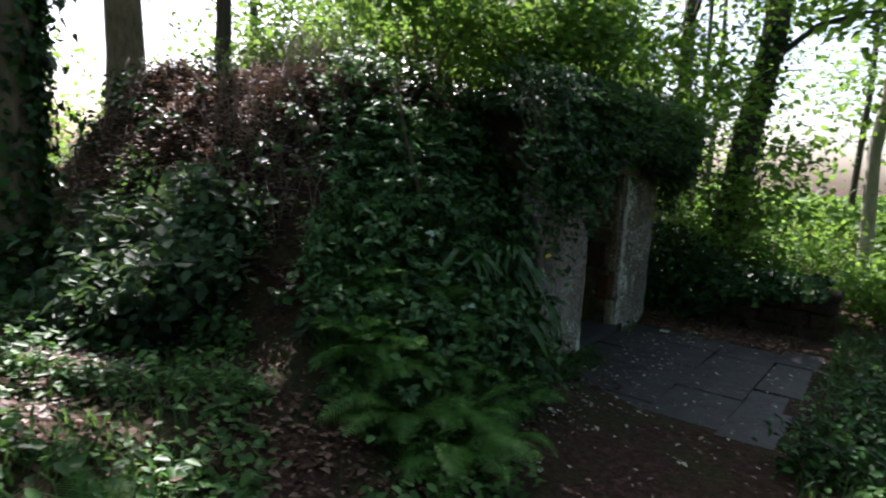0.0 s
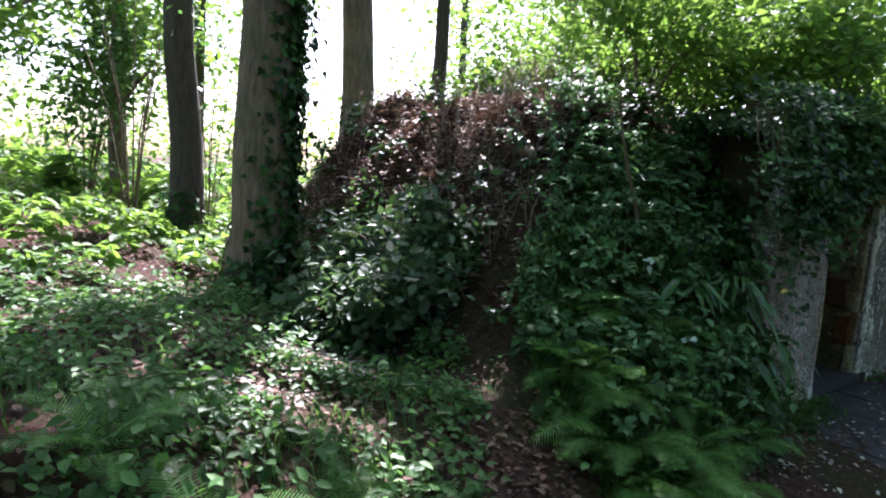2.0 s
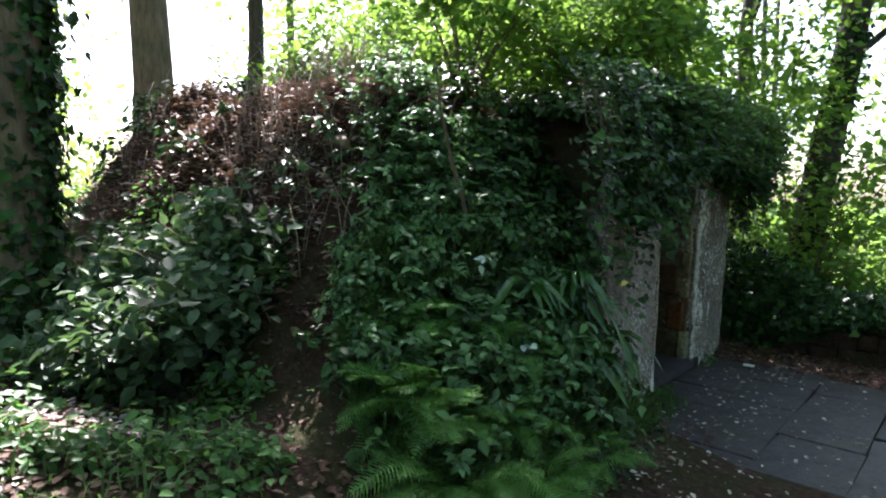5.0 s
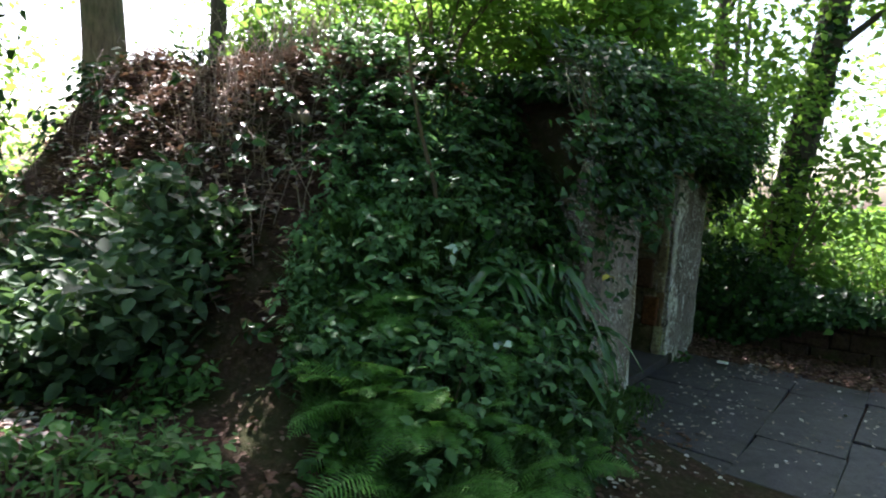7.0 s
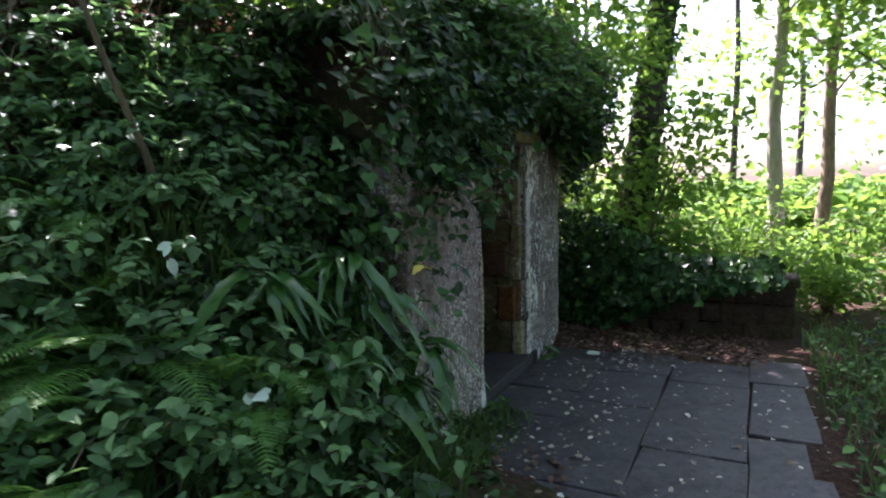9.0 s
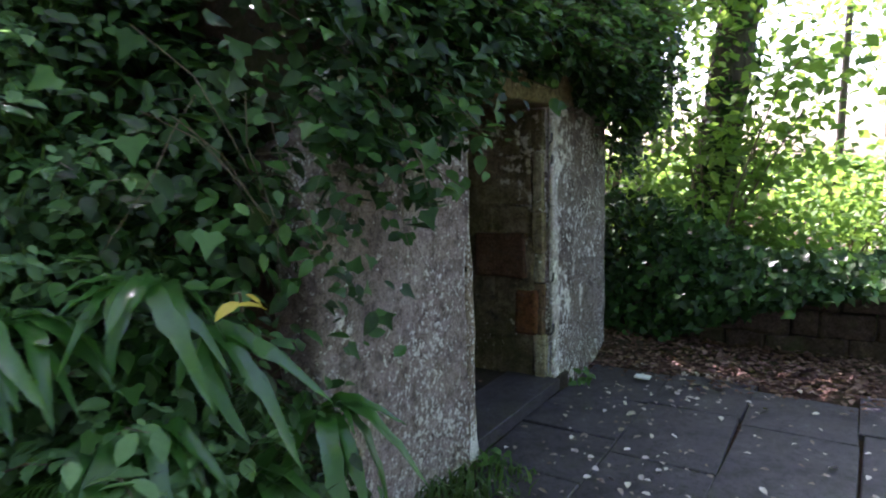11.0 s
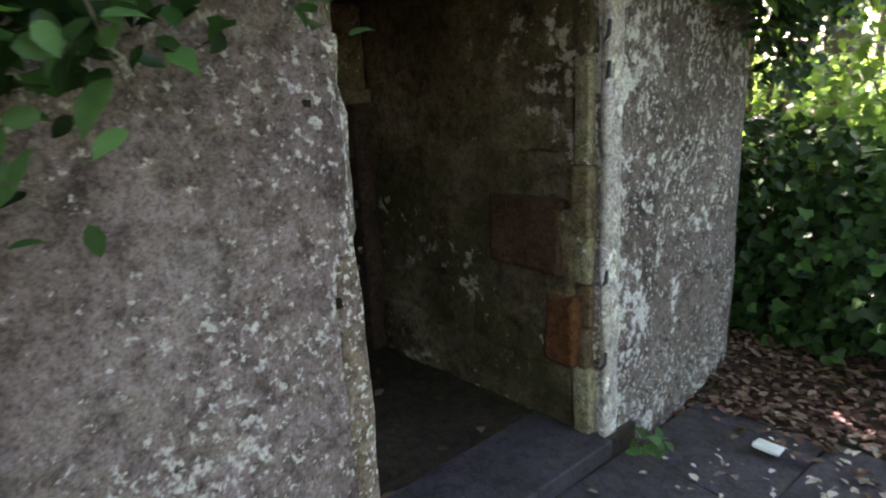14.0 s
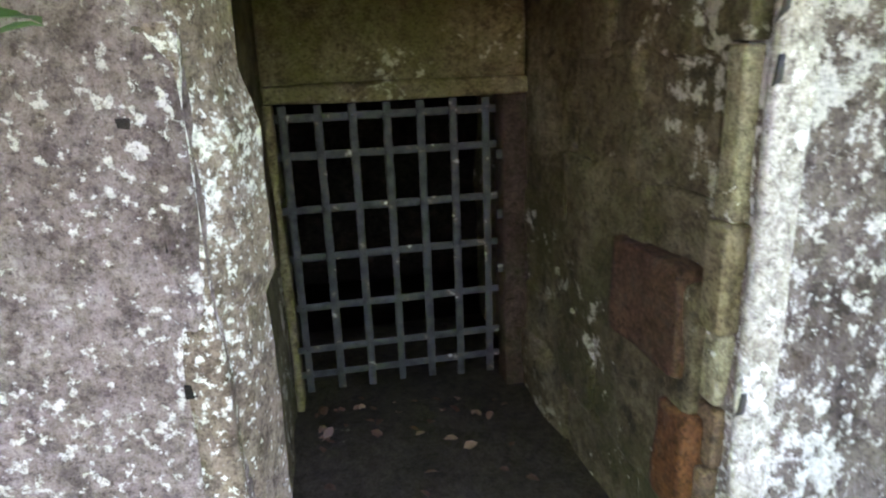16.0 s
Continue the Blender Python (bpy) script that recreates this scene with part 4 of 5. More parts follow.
def litter(name, label, count, box, size, accept, seed, lift=0.006, mat=M_DEAD):
    rng = np.random.default_rng(700 + seed)
    x, y = rng.uniform(box[0], box[1], count), rng.uniform(box[2], box[3], count)
    k = accept(x, y) > rng.uniform(0, 1, count)
    x, y = x[k], y[k]
    z = np.where((x > -2.74) & (x < -0.6) & (y > 4.9) & (y < 8.1), 0.027, height(x, y) + 0.012)
    p = np.stack((x, y, z + rng.uniform(0, lift * 2, len(x))), 1)
    nn = np.array((0, 0, 1.0)) + rng.normal(size=p.shape) * 0.22
    ob = new(name, leaf_mesh(name, p, nn, rng.uniform(size[0], size[1], len(x)), mat, OVATE, rng))
    return tagged(ob, label, "leaf litter", kind="stuff")


litter("leaf_litter_paving", "scattered dry brown leaves on the flagstones", 1900, (-2.7, -0.4, 3.0, 8.2), (0.010, 0.056), lambda x, y: 0.28 + 0.5 * (np.abs(x + 2.1) < 0.35), 1, 0.006, M_DEADPALE)
litter("leaf_litter_corner", "drift of red-brown dead leaves by the wall", 3600, (-3.2, -0.9, 7.7, 9.05), (0.025, 0.065), lambda x, y: sm(7.7, 8.3, y), 2, 0.012)
litter("leaf_litter_trail", "brown leaf litter on the trail", 6500, (-5.6, -0.6, 0.0, 5.0), (0.015, 0.045), lambda x, y: 0.95 * (trail_distance(x, y) < 0.55), 3)
litter("leaf_litter_bank", "brown dead leaves across the bank", 13000, (-9.0, -1.6, -1.0, 3.2), (0.03, 0.08), lambda x, y: 0.8 * patchy(x, y, 1.4, 8, 0.1), 4)
litter("leaf_litter_slope", "pale and red-brown dry leaves on the mound slope", 9000, (-7.7, -3.9, 3.0, 4.7), (0.03, 0.09), lambda x, y: 0.9 * litter_slope(x, y), 9, 0.04, M_DEADMIX)
litter("leaf_litter_mound", "dry brown leaves and stalks on the mound", 7000, (-9.0, -3.7, 3.0, 6.2), (0.04, 0.11), lambda x, y: 0.8 + 0 * x, 5, 0.05)
litter("leaf_litter_passage_mouth", "dead leaves along the foot of the wall", 500, (-2.62, -1.9, 3.3, 5.6), (0.03, 0.07), lambda x, y: 0.8 + 0 * x, 6)


# paler leaf colour than the bank's, which adds brightness to the sun patches
litter("leaf_litter_sunny", "dry leaves coloured paler to brighten the sun patches", 900, (-4.6, -3.2, 0.7, 2.2), (0.03, 0.08), lambda x, y: 0.95 * ~bare(x, y), 7, 0.006, M_DEADPALE)


def passage_leaves():
    rng = np.random.default_rng(64)
    n = 60
    x, y = rng.uniform(XG + 0.02, XF - 0.3, n), np.where(rng.random(n) < 0.6, 6.22 + 0.05 * rng.random(n), rng.uniform(6.2, 7.15, n))
    y[:25] = rng.uniform(6.2, 7.1, 25)
    x[:25] = rng.uniform(XG, XG + 0.3, 25)
    p = np.stack((x, y, SILL + 0.012 + 0.01 * rng.random(n)), 1)
    ob = new("leaf_litter_passage", leaf_mesh("leaf_litter_passage", p, np.array((0, 0, 1.0)) + rng.normal(size=p.shape) * 0.25, rng.uniform(0.03, 0.07, n), M_DEAD, OVATE, rng))
    tagged(ob, "a few dry leaves on the passage floor", "leaf litter", kind="stuff")


passage_leaves()


def grass(name, label, count, box, length, accept, seed):
    rng = np.random.default_rng(800 + seed)
    x, y = rng.uniform(box[0], box[1], count), rng.uniform(box[2], box[3], count)
    k = accept(x, y) > rng.uniform(0, 1, count)
    x, y = x[k], y[k]
    n = len(x)
    a = rng.uniform(0, 2 * math.pi, n)
    L = rng.uniform(length[0], length[1], n)
    d = np.stack((np.cos(a), np.sin(a), 0 * a), 1)
    s = np.stack((-np.sin(a), np.cos(a), 0 * a), 1)
    b = np.stack((x, y, height(x, y) - 0.01), 1)
    up = np.array((0, 0, 1.0))
    w = 0.004 + 0.004 * rng.random(n)
    rows = []
    for t, out, hh, ww in ((0, 0, 0, 1), (0.5, 0.16, 0.55, 1), (1, 0.55, 0.78, 0.12)):
        c = b + d * (L * out)[:, None] + up * (L * hh)[:, None]
        rows += [c - s * (w * ww)[:, None], c + s * (w * ww)[:, None]]
    v = np.stack(rows, 1).reshape(-1, 3)
    loops = (np.arange(n)[:, None] * 6 + np.array((0, 1, 3, 2, 2, 3, 5, 4))[None]).ravel()
    ob = new(name, fast_mesh(name, v, loops, np.full(n * 2, 4), M_GRASS))
    return tagged(ob, label, "grass", kind="stuff")


grass("grass_bank", "tufts of green grass on the bank", 6500, (-4.2, -0.8, -0.8, 2.6), (0.07, 0.2),
      lambda x, y: (trail_distance(x, y) > 0.3) * (x < walk_x(y) - 0.6) * bare(x, y) * patchy(x, y, 2.1, 6, -0.15), 1)
grass("grass_mound", "long green grass on the flank of the mound", 20000, (-3.7, -2.15, 2.7, 4.6), (0.15, 0.4), lambda x, y: patchy(x, y, 2.6, 2, 0.1) * (trail_distance(x, y) > 0.3), 2)
grass("grass_wall_foot", "fine grass at the foot of the wall", 2600, (-2.72, -2.3, 3.6, 6.2), (0.05, 0.16), lambda x, y: sm(-2.25, -2.6, x), 3)
grass("grass_verge", "grass along the paving edge", 4000, (-0.6, 1.6, 2.0, 9.5), (0.1, 0.3), lambda x, y: (x > walk_x(y) + 0.8) * 0.8, 4)


# ---------------------------------------------------------------- overhanging ivy on the entrance
def overhang():
    rng = np.random.default_rng(41)
    n = 19000
    y = np.where(rng.uniform(0, 1, n) < 0.1, rng.uniform(4.85, 5.4, n), rng.uniform(4.25, 8.95, n))
    low = np.interp(y, (4.3, 4.7, 4.95, 5.15, 5.4, 5.9, 6.2, 7.2, 7.6, 8.3, 8.7, 8.95), (0.4, 0.45, 0.6, 1.35, 1.62, 1.84, 2.08, 2.14, 1.98, 1.8, 1.5, 0.4)) + 0.10 * np.sin(y * 9.0) + 0.05 * np.sin(y * 23.0)
    t = rng.uniform(0, 1, n)
    z = low + (2.85 - low) * t
    out = (0.42 - 0.2 * sm(5.6, 4.9, y)) * np.sin(np.pi * np.clip(0.15 + 0.75 * t, 0, 1))
    x = face_x(y) + 0.15 + 0.09 * sm(5.5, 4.8, y) + out * rng.uniform(0, 1, n) ** 0.6 - 0.25 * np.clip(z - 2.2, 0, 1)
    p = np.stack((x, y, z), 1)
    tuft = p[rng.integers(0, n // 26, n)]
    near = np.argsort(rng.uniform(0, 1, n))[: int(n * 0.85)]
    d = rng.normal(size=(n, 3)) * (0.10, 0.11, 0.05)
    p[near] = (tuft + d)[near]
    y, z = p[:, 1], p[:, 2]
    over_door = (y > 6.05) & (y < 7.35) & (z < 2.06)
    p[over_door, 2] += 0.14
    z = p[:, 2]
    no = np.stack((0.8 + 0 * y, -0.25 + 0 * y, 1.0 + 0 * y), 1) + rng.normal(size=p.shape) * 0.5
    thin = (y > 5.25) | ((y > 4.8) & (z > 1.45)) | (rng.uniform(0, 1, n) < 0.34)
    thin &= (y > 5.7) | (rng.uniform(0, 1, n) < np.where(z > 1.65, 0.75, 0.3))
    p, no, n = p[thin], no[thin], int(thin.sum())
    e = empty("overhanging_ivy", (FACE, 6.5, 2.2), "thick dark ivy hanging over the doorway wall", "ivy")
    p -= np.array((FACE, 6.5, 2.2))
    for part, shp, mt in ((slice(0, int(n * 0.6)), BLADE, M_LEAF_IVY), (slice(int(n * 0.6), int(n * 0.95)), IVY, M_LEAF_IVY), (slice(int(n * 0.95), n), BLADE, M_LEAF_HERB)):
        q = p[part]
        f = new("foliage", leaf_mesh("foliage", q, no[part], rng.uniform(0.035, 0.085, len(q)), mt, shp, rng))
        f.parent = e
    paths = []
    for k in range(60):
        yy = rng.uniform(4.5, 8.4)
        pts = []
        for s in range(5):
            pts.append((0.05 + 0.09 * s + rng.normal() * 0.03, yy - 6.5 + rng.normal() * 0.06 - 0.04 * s, 0.45 - 0.05 * s * s * 0.6 + rng.normal() * 0.03))
        paths.append((pts, [0.007, 0.006, 0.005, 0.004, 0.002]))
    joined_tubes("stems", paths, M_TWIG, e, 5)


overhang()


def wall_ivy():
    rng = np.random.default_rng(47)
    n = 4200
    x = rng.uniform(-3.3, -0.75, n)
    keep = rng.uniform(0, 1, n) < np.interp(x, (-3.3, -1.9, -1.2, -0.75), (1, 1, 0.5, 0.15))
    x = x[keep]
    n = len(x)
    low_z = np.interp(x, (-3.3, -2.4, -1.8, -1.2, -0.7), (0.0, 0.05, 0.3, 0.48, 0.55))
    z = low_z + (0.78 + 0.5 * sm(-1.6, -2.8, x) - low_z) * rng.uniform(0, 1, n)
    y = 9.0 - rng.exponential(0.06, n) + np.where(z > 0.64, rng.uniform(0, 0.5, n), 0)
    p = np.stack((x, y, z), 1)
    no = np.stack((0 * x, -0.8 + 0 * x, 0.6 + 0 * x), 1) + rng.normal(size=p.shape) * 0.4
    ob = new("wall_ivy", leaf_mesh("wall_ivy", p, no, rng.uniform(0.05, 0.1, n), M_LEAF_IVY, IVY, rng))
    tagged(ob, "dark ivy spilling over the low wall", "ivy", kind="stuff")


wall_ivy()


def sprays(name, label, count, box, mat, size, seed, on_face=False):
    """Leafy shoots arching out of the undergrowth."""
    rng = np.random.default_rng(1200 + seed)
    pts, nrm, siz, paths = [], [], [], []
    while len(paths) < count:
        x, y = rng.uniform(box[0], box[1]), rng.uniform(box[2], box[3])
        if on_face:
            b = np.array((FACE + 0.28, y, rng.uniform(2.2 if y > 5.5 else 2.0 if y > 5.05 else 0.9, 2.8)))
            out = np.array((1.0, rng.normal() * 0.7 - 0.2, 0.25))
        else:
            if trail_distance(np.array([x]), np.array([y]))[0] < 0.4 or (x > FACE and y > 4.9):
                continue
            n0 = slope_normals(np.array([x]), np.array([y]))[0]
            b = np.array((x, y, float(height(x, y)) + 0.1))
            out = n0 * 0.9 + np.array((0.1, -0.1, 0.55)) + rng.normal(size=3) * 0.4
        out = out / np.linalg.norm(out)
        L = rng.uniform(0.22, 0.55)
        stem = [b + out * L * t + np.array((0, 0, -0.45 * L * t * t)) for t in (0, 0.35, 0.7, 1.0)]
        paths.append((stem, [0.004, 0.0035, 0.0025, 0.0012]))
        k = rng.integers(9, 17)
        side = np.cross(out, (0, 0, 1.0))
        for t in np.linspace(0.15, 1.0, k):
            sg = 1 if rng.random() < 0.5 else -1
            pts.append(b + out * L * t + np.array((0, 0, -0.45 * L * t * t)) + side * sg * 0.025)
            nrm.append(np.array((0.15, -0.1, 1.0)) + rng.normal(size=3) * 0.3 + side * sg * 0.3)
            siz.append(size * rng.uniform(0.6, 1.2) * (1.1 - 0.4 * t))
    ob = new(name, leaf_mesh(name, np.array(pts), np.array(nrm), np.array(siz), mat, BLADE, rng))
    tagged(ob, label, "plants", kind="stuff")
    st = joined_tubes(name + "_stems", paths, M_TWIG, None, 4)
    tagged(st, "thin brown stems of leafy shoots", "stems", kind="stuff")


sprays("bramble_shoots", "green bramble shoots arching from the ivy", 260, (-4.6, -2.4, 3.0, 4.5), M_NETTLE, 0.095, 1)
sprays("dark_shoots", "dark leafy shoots on the crest of the mound", 220, (-8.0, -3.0, 4.6, 7.8), M_LEAF_IVY, 0.11, 2)
sprays("lintel_shoots", "green shoots hanging out above the doorway", 330, (0, 1, 5.5, 8.6), M_LEAF_HERB, 0.085, 3, True)

# ---------------------------------------------------------------- ferns
def frond(length, seed, arch):
    """An arching frond with toothed leaflets along both sides."""
    rng = np.random.default_rng(seed)
    vs, loops, sizes = [], [], []
    n = 30

    def rib(t):
        return np.array((length * (t - 0.12 * t * t) * 0.82, 0, length * (0.75 * t - arch * t * t)))
    for i in range(n):
        t = 0.12 + 0.86 * i / (n - 1)
        c = rib(t)
        tang = rib(min(t + 0.02, 1)) - rib(t - 0.02)
        tang /= np.linalg.norm(tang)
        w = length * 0.20 * math.sin(math.pi * (0.12 + 0.86 * t) ** 0.8) ** 0.8 * (1 + 0.08 * rng.normal())
        up = np.cross(tang, (0, 1, 0))
        up = up / np.linalg.norm(up) * -1
        for sgn in (-1, 1):
            d = np.array((0, sgn, 0)) * 0.93 + tang * 0.36 - up * 0.12
            hw = length * 0.0042
            teeth = 4
            base = len(vs)
            for j in range(teeth + 1):
                s = j / teeth
                g = hw * (1 - 0.75 * s)
                p = c + d * w * s - np.array((0, 0, 1)) * w * 0.18 * s * s
                vs += [p - tang * g, p + tang * g, p + d * w * 0.08 + tang * g * 1.7, p + d * w * 0.08 - tang * g * 1.7]
            for j in range(teeth):
                a, b = base + 4 * j, base + 4 * (j + 1)
                loops += [a, a + 1, a + 2, b + 1, b, a + 3]
                sizes.append(6)
    me = fast_mesh("frond", np.array(vs), np.array(loops), np.array(sizes), M_FERN)
    return me, [tuple(rib(t)) for t in np.linspace(0, 0.98, 7)]


FRONDS = []
for s in range(4):
    me, rib = frond(0.62, s + 1, 0.45 + 0.09 * s)
    v, f = tube_arrays(rib, np.linspace(0.005, 0.0012, 7), 5)
    bm = bmesh.new()
    bm.from_mesh(me)
    add = [bm.verts.new(q) for q in v]
    for face in f:
        bm.faces.new([add[i] for i in face])
    bm.to_mesh(me)
    bm.free()
    FRONDS.append(me)


def fern(x, y, scale, count, seed, z=None, towards=None):
    rng = random.Random(seed)
    z0 = float(height(x, y)) if z is None else z
    e = empty("fern", (x, y, z0 - 0.01), "green feathery fern with arching fronds", "fern", "ferns on the bank")
    for k in range(count):
        o = new("frond", FRONDS[k % 4])
        a = 360 * k / count + rng.uniform(-18, 18) if towards is None else towards + rng.uniform(-75, 75)
        o.matrix_basis = pose(0, 0, 0, rng.uniform(-12, 12), rng.uniform(-22, 14), a) @ Matrix.Scale(scale * rng.uniform(0.75, 1.15), 4)
        o.parent = e
    return e


for i, (x, y, sc, n, tw) in enumerate(((-2.15, 3.05, 1.2, 11, -50), (-2.05, 3.45, 1.0, 10, -40), (-2.25, 3.75, 1.0, 10, -35), (-2.95, 3.1, 1.1, 10, -60), (-2.5, 3.0, 1.3, 12, -50), (-2.75, 3.2, 1.25, 12, -60), (-2.3, 3.3, 1.1, 11, -40), (-2.95, 3.45, 0.95, 9, -70), (-2.45, 3.65, 0.85, 8, -30), (-2.25, 2.9, 0.8, 7, None),
                                       (-2.2, 0.35, 1.0, 10, None), (-2.75, 0.15, 1.0, 9, None), (-2.3, 0.95, 0.7, 8, None), (-3.3, 0.5, 0.7, 8, None), (-1.95, 0.75, 0.8, 8, None),
                                       (-3.35, 3.3, 0.9, 9, -50), (-3.05, 3.6, 1.0, 10, -45), (-2.75, 3.85, 0.9, 9, -35), (-3.45, 3.75, 0.8, 8, -60), (-2.6, 3.45, 0.9, 9, -40), (0.15, 4.6, 0.8, 8, None), (0.1, 5.6, 0.7, 8, None), (-3.25, 3.55, 0.7, 7, -60), (0.1, 8.4, 0.6, 7, None), (-6.0, 2.3, 0.8, 8, None), (-7.6, 1.6, 0.9, 8, None))):
    fern(x, y, sc, n, i, None, tw)


def strap_mesh(length, width, droop, seed):
    rng = np.random.default_rng(seed)
    vs, loops, sizes = [], [], []
    n = 13
    for i in range(n + 1):
        t = i / n
        w = width * (0.55 + 0.45 * math.sin(math.pi * min(1, t * 1.15) ** 0.8)) * (1 if t < 0.75 else math.sqrt(max(0.02, 1 - ((t - 0.75) / 0.25) ** 2))) * (1 + 0.1 * rng.normal())
        c = np.array((length * t * (0.98 - 0.12 * t), 0.025 * math.sin(4 * t + seed), length * (0.55 * t - droop * t * t)))
        vs += [c + (0, -w, 0.010 + 0.007 * math.sin(26 * t)), c, c + (0, w, 0.010 + 0.007 * math.cos(24 * t))]
    for i in range(n):
        a = 3 * i
        loops += [a, a + 1, a + 4, a + 3, a + 1, a + 2, a + 5, a + 4]
        sizes += [4, 4]
    me = fast_mesh("strap_leaf", np.array(vs), np.array(loops), np.array(sizes), M_STRAP)
    me.polygons.foreach_set("use_smooth", [True] * len(me.polygons))
    return me


STRAPS = [strap_mesh(0.3 + 0.04 * s, 0.024 + 0.003 * s, 0.85 + 0.18 * s, s) for s in range(4)]


def hart_tongue(x, y, z, scale, count, seed):
    rng = random.Random(seed)
    e = empty("hart_tongue_fern", (x, y, z), "glossy strap-leaved fern hanging from the bank", "fern", "strap-leaved ferns on the bank")
    for k in range(count):
        o = new("leaf", STRAPS[k % 4])
        o.matrix_basis = pose(0, 0, 0, rng.uniform(-20, 20), rng.uniform(-22, 22), -35 + rng.uniform(-85, 85)) @ Matrix.Scale(scale * rng.uniform(0.7, 1.2), 4)
        o.parent = e


for i, (x, y, z, sc) in enumerate(((-2.62, 4.25, 0.95, 1.0), (-2.5, 4.5, 0.72, 1.0), (-2.68, 4.5, 1.15, 0.9), (-2.55, 4.15, 0.62, 0.9), (-2.75, 4.05, 1.25, 0.9), (-2.62, 4.7, 0.55, 0.8), (-2.85, 3.85, 1.05, 0.8), (-2.52, 4.85, 0.8, 1.0), (-2.5, 4.75, 0.4, 0.9), (-2.6, 4.35, 1.3, 0.8))):
    hart_tongue(x, y, z, sc, 15, i)


# ---------------------------------------------------------------- single sprigs and scraps
def sprig(points, leaves, size, mat, label, seed, shape=BLADE):
    rng = np.random.default_rng(900 + seed)
    b = np.array(points[0])
    e = empty("leafy_sprig", tuple(b), label, "sprig", "leafy sprigs at the wall")
    pts = np.array(points) - b
    tube("twig", [tuple(p) for p in pts], np.linspace(0.005, 0.0015, len(pts)), M_TWIG, e, 5)
    t = np.linspace(0.35, 1.0, leaves) * (len(pts) - 1)
    i = np.minimum(t.astype(int), len(pts) - 2)
    p = pts[i] + (pts[i + 1] - pts[i]) * (t - i)[:, None] + rng.normal(size=(leaves, 3)) * 0.02
    nn = np.array((0.4, -0.3, 0.8)) + rng.normal(size=p.shape) * 0.35
    f = new("foliage", leaf_mesh("foliage", p, nn, size * rng.uniform(0.7, 1.2, leaves), mat, shape, rng))
    f.parent = e


sprig([(-2.62, 5.85, 2.05), (-2.5, 5.88, 1.97), (-2.44, 5.92, 1.85), (-2.42, 5.95, 1.7)], 14, 0.085, M_LEAF_HERB, "bright green ivy sprig hanging at the doorway", 1)
sprig([(-2.6, 5.5, 2.05), (-2.4, 5.5, 1.9), (-2.3, 5.52, 1.75), (-2.26, 5.55, 1.6)], 12, 0.085, M_LEAF_HERB, "green ivy sprig hanging over the wall", 2)
sprig([(-2.6, 5.4, 2.0), (-2.35, 5.4, 1.85), (-2.2, 5.42, 1.7)], 12, 0.09, M_LEAF_HERB, "green ivy sprig hanging over the wall", 3)
sprig([(-2.62, 5.2, 1.95), (-2.4, 5.15, 1.8), (-2.25, 5.1, 1.6), (-2.22, 5.1, 1.42)], 14, 0.09, M_LEAF_IVY, "dark ivy sprig hanging over the wall", 4, IVY)
sprig([(-2.66, 6.7, 2.05), (-2.5, 6.68, 1.98), (-2.4, 6.66, 1.88)], 6, 0.1, M_LEAF_HERB, "bright leaf sprig hanging from the lintel", 5)
sprig([(-2.70, 7.33, 0.05), (-2.62, 7.36, 0.12), (-2.52, 7.36, 0.17)], 16, 0.06, M_LEAF_HERB, "small green plant at the foot of the jamb", 6)
sprig([(-2.66, 6.05, 0.03), (-2.6, 6.08, 0.09), (-2.52, 6.1, 0.13)], 14, 0.055, M_LEAF_HERB, "small green plant at the foot of the jamb", 7)
sprig([(-2.3, 4.4, 1.27), (-2.24, 4.35, 1.33), (-2.2, 4.3, 1.34)], 3, 0.06, M_YELLOW, "yellowing leaf among dark ivy", 8)
# two sprigs whose bright glint is in their leaf colour
sprig([(-2.95, 3.75, 1.36), (-2.9, 3.72, 1.43), (-2.86, 3.7, 1.45)], 4, 0.065, M_GLINTLEAF, "leaves coloured pale silver as if catching light", 9)
sprig([(-2.6, 3.75, 0.85), (-2.52, 3.72, 0.92), (-2.45, 3.7, 0.94)], 4, 0.06, M_GLINTLEAF, "leaves coloured pale silver as if catching light", 10)

def stalks():
    rng = np.random.default_rng(31)
    paths = []
    for k in range(420):
        x, y = (rng.uniform(-8.2, -3.9), rng.uniform(3.2, 5.6)) if k % 2 else (rng.normal(-4.9, 0.45), rng.normal(3.95, 0.4))
        z = float(height(x, y))
        h = rng.uniform(0.2, 0.65)
        d = rng.normal(size=2) * 0.3 * h
        paths.append(([(x, y, z - 0.02), (x + d[0] * 0.4, y + d[1] * 0.4, z + 0.6 * h), (x + d[0] * 1.3, y + d[1] * 1.3, z + h)], [0.005, 0.004, 0.002]))
    ob = joined_tubes("dry_stalks", paths, M_STALK, None, 4)
    tagged(ob, "dry pinkish-brown bramble stalks on the mound", "stalks", kind="stuff")


M_STALK = bark_mat("dry_stalk", (0.16, 0.11, 0.09), (0.42, 0.33, 0.28), (0.2, 0.15, 0.1))
stalks()

# bare sapling leaning out of the mound
sapling = empty("sapling", (-3.27, 4.04, 1.5), "thin leaning bare sapling stem in the ivy", "sapling")
tube("stem", [(0.0, 0.0, 0.0), (0.07, -0.15, 0.29), (0.02, -0.24, 0.59), (0.02, -0.35, 0.89), (0.05, -0.44, 1.15)], [0.017, 0.015, 0.013, 0.010, 0.007], M_TWIG, sapling, 7, 3, 0.1)
sprig([(-2.6, 5.1, 1.95), (-2.42, 5.16, 1.74), (-2.32, 5.28, 1.58), (-2.28, 5.42, 1.5)], 14, 0.085, M_LEAF_HERB, "green ivy sprig hanging over the wall", 11)


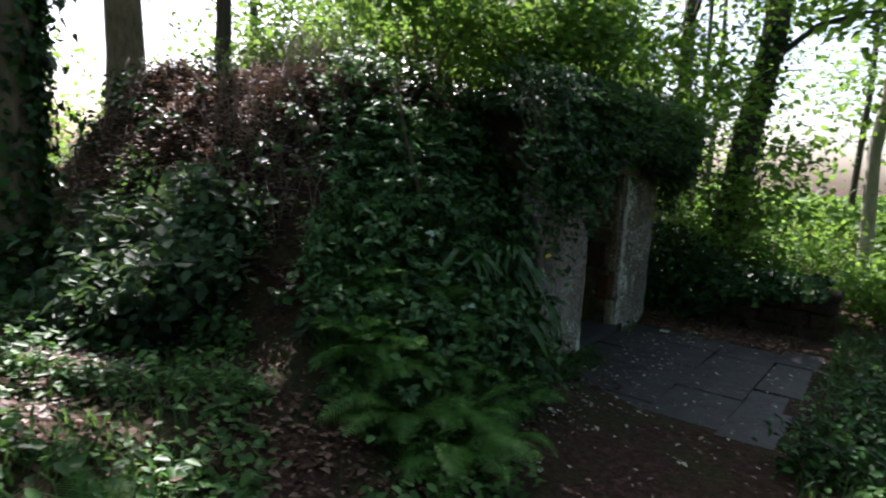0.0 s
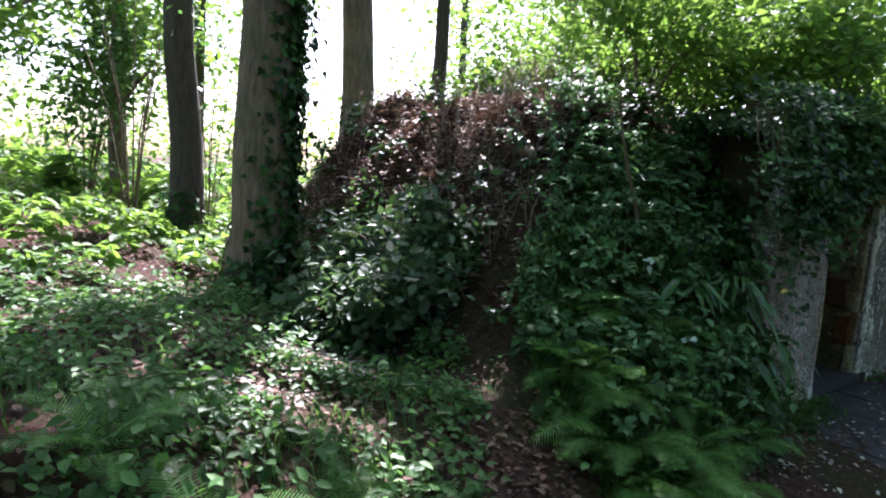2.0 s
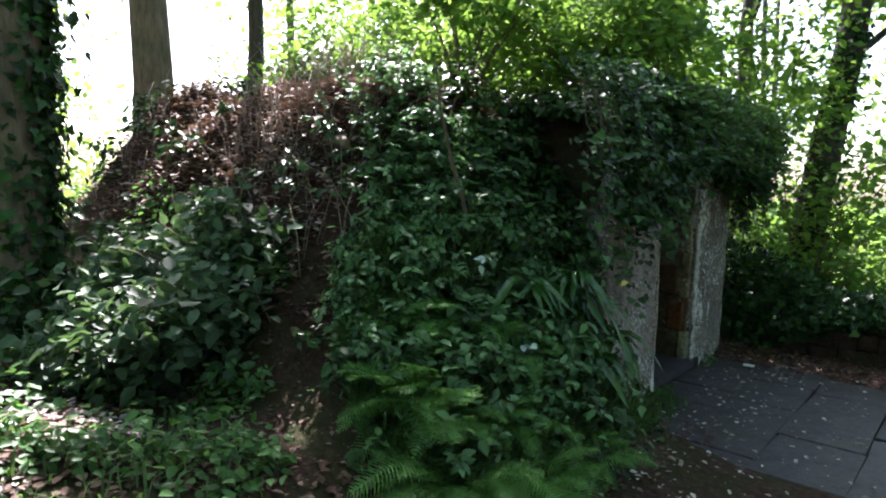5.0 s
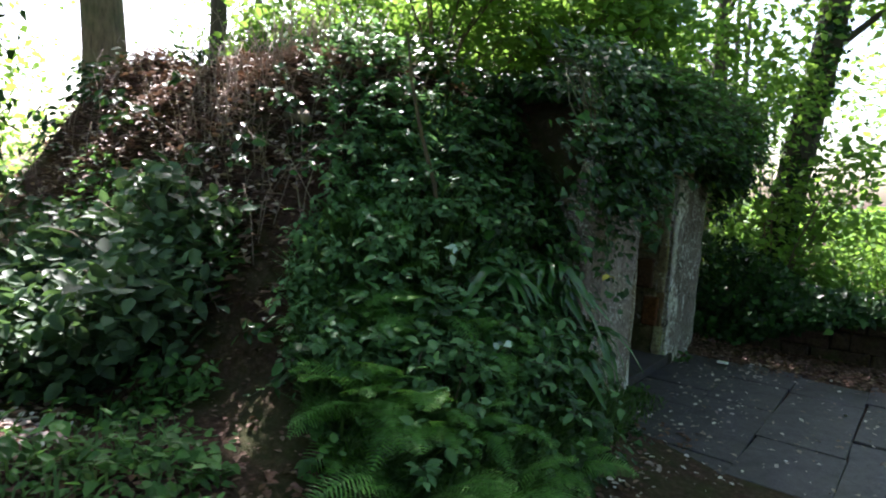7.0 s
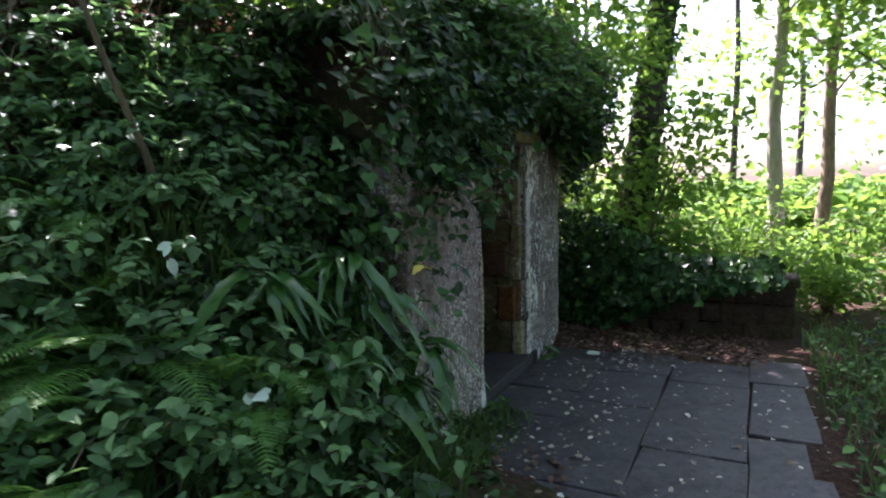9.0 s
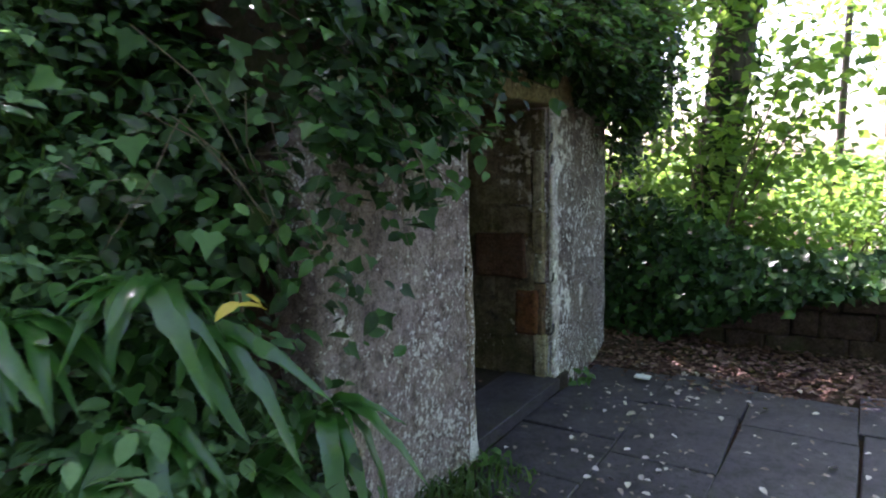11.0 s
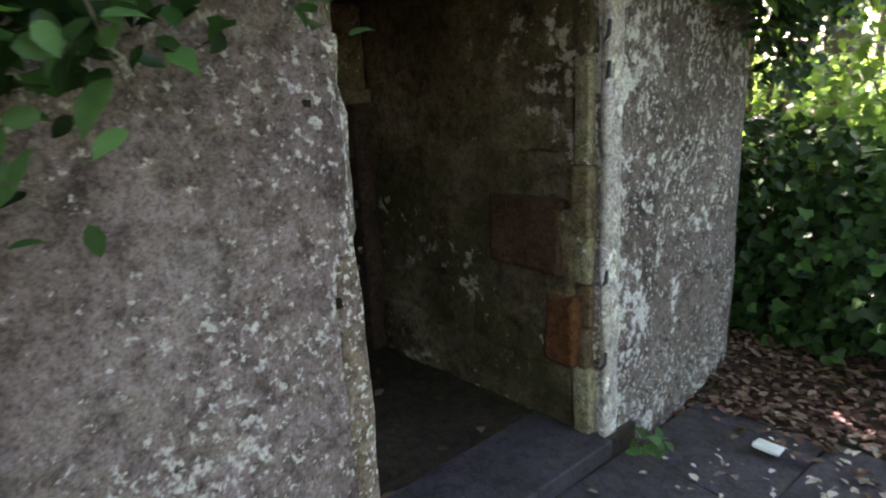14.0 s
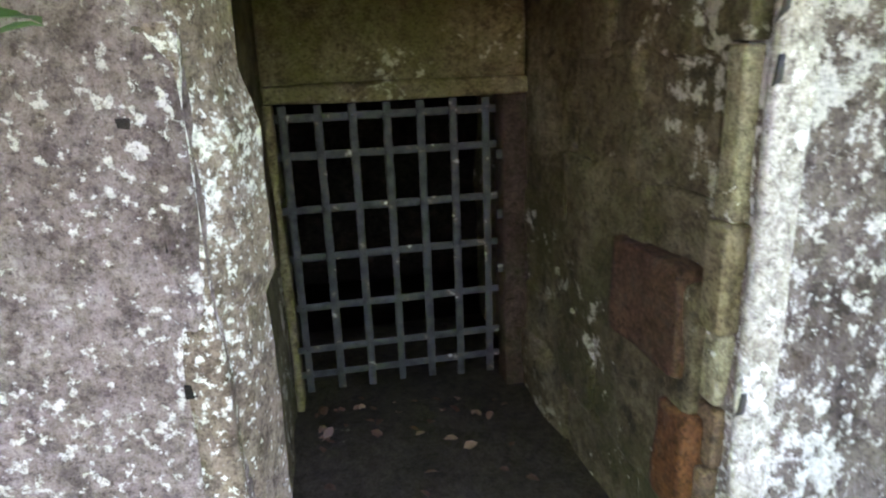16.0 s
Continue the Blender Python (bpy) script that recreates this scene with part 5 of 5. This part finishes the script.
def dry_twigs():
    """Thin bare twigs hanging out of the ivy beside the wall."""
    rng = np.random.default_rng(53)
    paths = []
    for k in range(22):
        p = np.array((-2.5, rng.uniform(4.3, 5.3), rng.uniform(1.5, 2.1)))
        d = np.array((0.5, rng.normal() * 0.8, rng.normal() * 0.5 - 0.3))
        pts = [p + d * u * 0.32 + np.array((0, 0, -0.16 * u * u)) + rng.normal(size=3) * 0.015 for u in (0, 0.35, 0.7, 1)]
        paths.append((pts, [0.002, 0.0017, 0.0013, 0.0008]))
    tagged(joined_tubes("dry_twigs", paths, M_TWIG, None, 5), "thin bare twigs hanging out of the ivy", "twigs", kind="stuff")


dry_twigs()

# fallen log at the top of the trail
logo = empty("fallen_log", (-4.45, 3.78, float(height(-4.45, 3.78)) + 0.05), "weathered fallen log in a patch of sun", "log")
tube("bark", [(-0.3, 0.1, -0.03), (-0.1, 0.03, -0.01), (0.15, -0.03, -0.02), (0.28, -0.1, -0.06)], [0.04, 0.05, 0.045, 0.035], M_BARK, logo, 10, 1, 0.3)

paper = rough_box("paper_scrap", (-2.36, 7.75, 0.045), (-2.26, 7.81, 0.052), M_PAPER, 0.015, 0.018, 0.002, 3)
tagged(paper, "crumpled pale paper scrap lying on dead leaves", "litter")


# ---------------------------------------------------------------- distant wood
def far_wood():
    rng = np.random.default_rng(77)
    m = 1900
    a = rng.uniform(0, 2 * math.pi, m)
    d = rng.uniform(15, 30, m)
    z = rng.uniform(0.2, 11, m)
    open_sky = (np.abs(a - 2.83) < 0.14) & (z > 2.0 + 3.0 * np.abs(a - 2.83) / 0.14)
    bright = (np.abs(a - 1.60) < 0.36) & (rng.uniform(0, 1, m) < 0.62)
    k = ~open_sky & ~bright
    c = np.stack((d * np.cos(a) - 2, d * np.sin(a) + 4, z), 1)[k]
    n = 150000
    p = c[rng.integers(0, len(c), n)] + rng.normal(size=(n, 3)) * (1.25, 1.25, 0.75)
    p[:, 2] = np.maximum(p[:, 2], 0.1)
    no = rng.normal(size=p.shape) * 0.6 + (0, 0, 0.9)
    ob = new("far_woods", leaf_mesh("far_woods", p, no, rng.uniform(0.12, 0.32, n), M_LEAF_TREE, DIAMOND, rng))
    tagged(ob, "sunlit leafy woodland in the distance", "woodland", kind="stuff")
    paths = []
    for i in range(36):
        aa, dd = rng.uniform(0, 2 * math.pi), rng.uniform(17, 30)
        x, y = dd * math.cos(aa) - 2, dd * math.sin(aa) + 4
        r = rng.uniform(0.08, 0.22)
        paths.append(([(x, y, -0.2), (x + 0.1, y, 5), (x + rng.normal() * 0.4, y, 11)], [r, r * 0.8, r * 0.4]))
    t = joined_tubes("far_trunks", paths, M_BARK_DARK, None, 7)
    tagged(t, "distant dark tree trunks in the wood", "woodland", kind="stuff")


def screen_wood():
    """Unseen leaf screen east and south of the path, added to block low light."""
    rng = np.random.default_rng(78)
    m = 300
    a = rng.uniform(-2.2, 1.05, m)
    d = rng.uniform(8, 15, m)
    c = np.stack((d * np.cos(a) - 1.0, d * np.sin(a) + 3, rng.uniform(0.3, 9.5, m)), 1)
    n = 15000
    p = c[rng.integers(0, m, n)] + rng.normal(size=(n, 3)) * (0.9, 0.9, 0.6)
    p[:, 2] = np.maximum(p[:, 2], 0.3)
    p = p[~in_gap(p, 0.2)]
    no = rng.normal(size=p.shape) * 0.7 + (0, 0, 0.7)
    ob = new("screen_woods", leaf_mesh("screen_woods", p, no, rng.uniform(0.2, 0.42, len(p)), M_LEAF_HERB, DIAMOND, rng))
    tagged(ob, "unseen leafy screen added to block low light from east and south", "woodland", kind="stuff")


far_wood()
screen_wood()
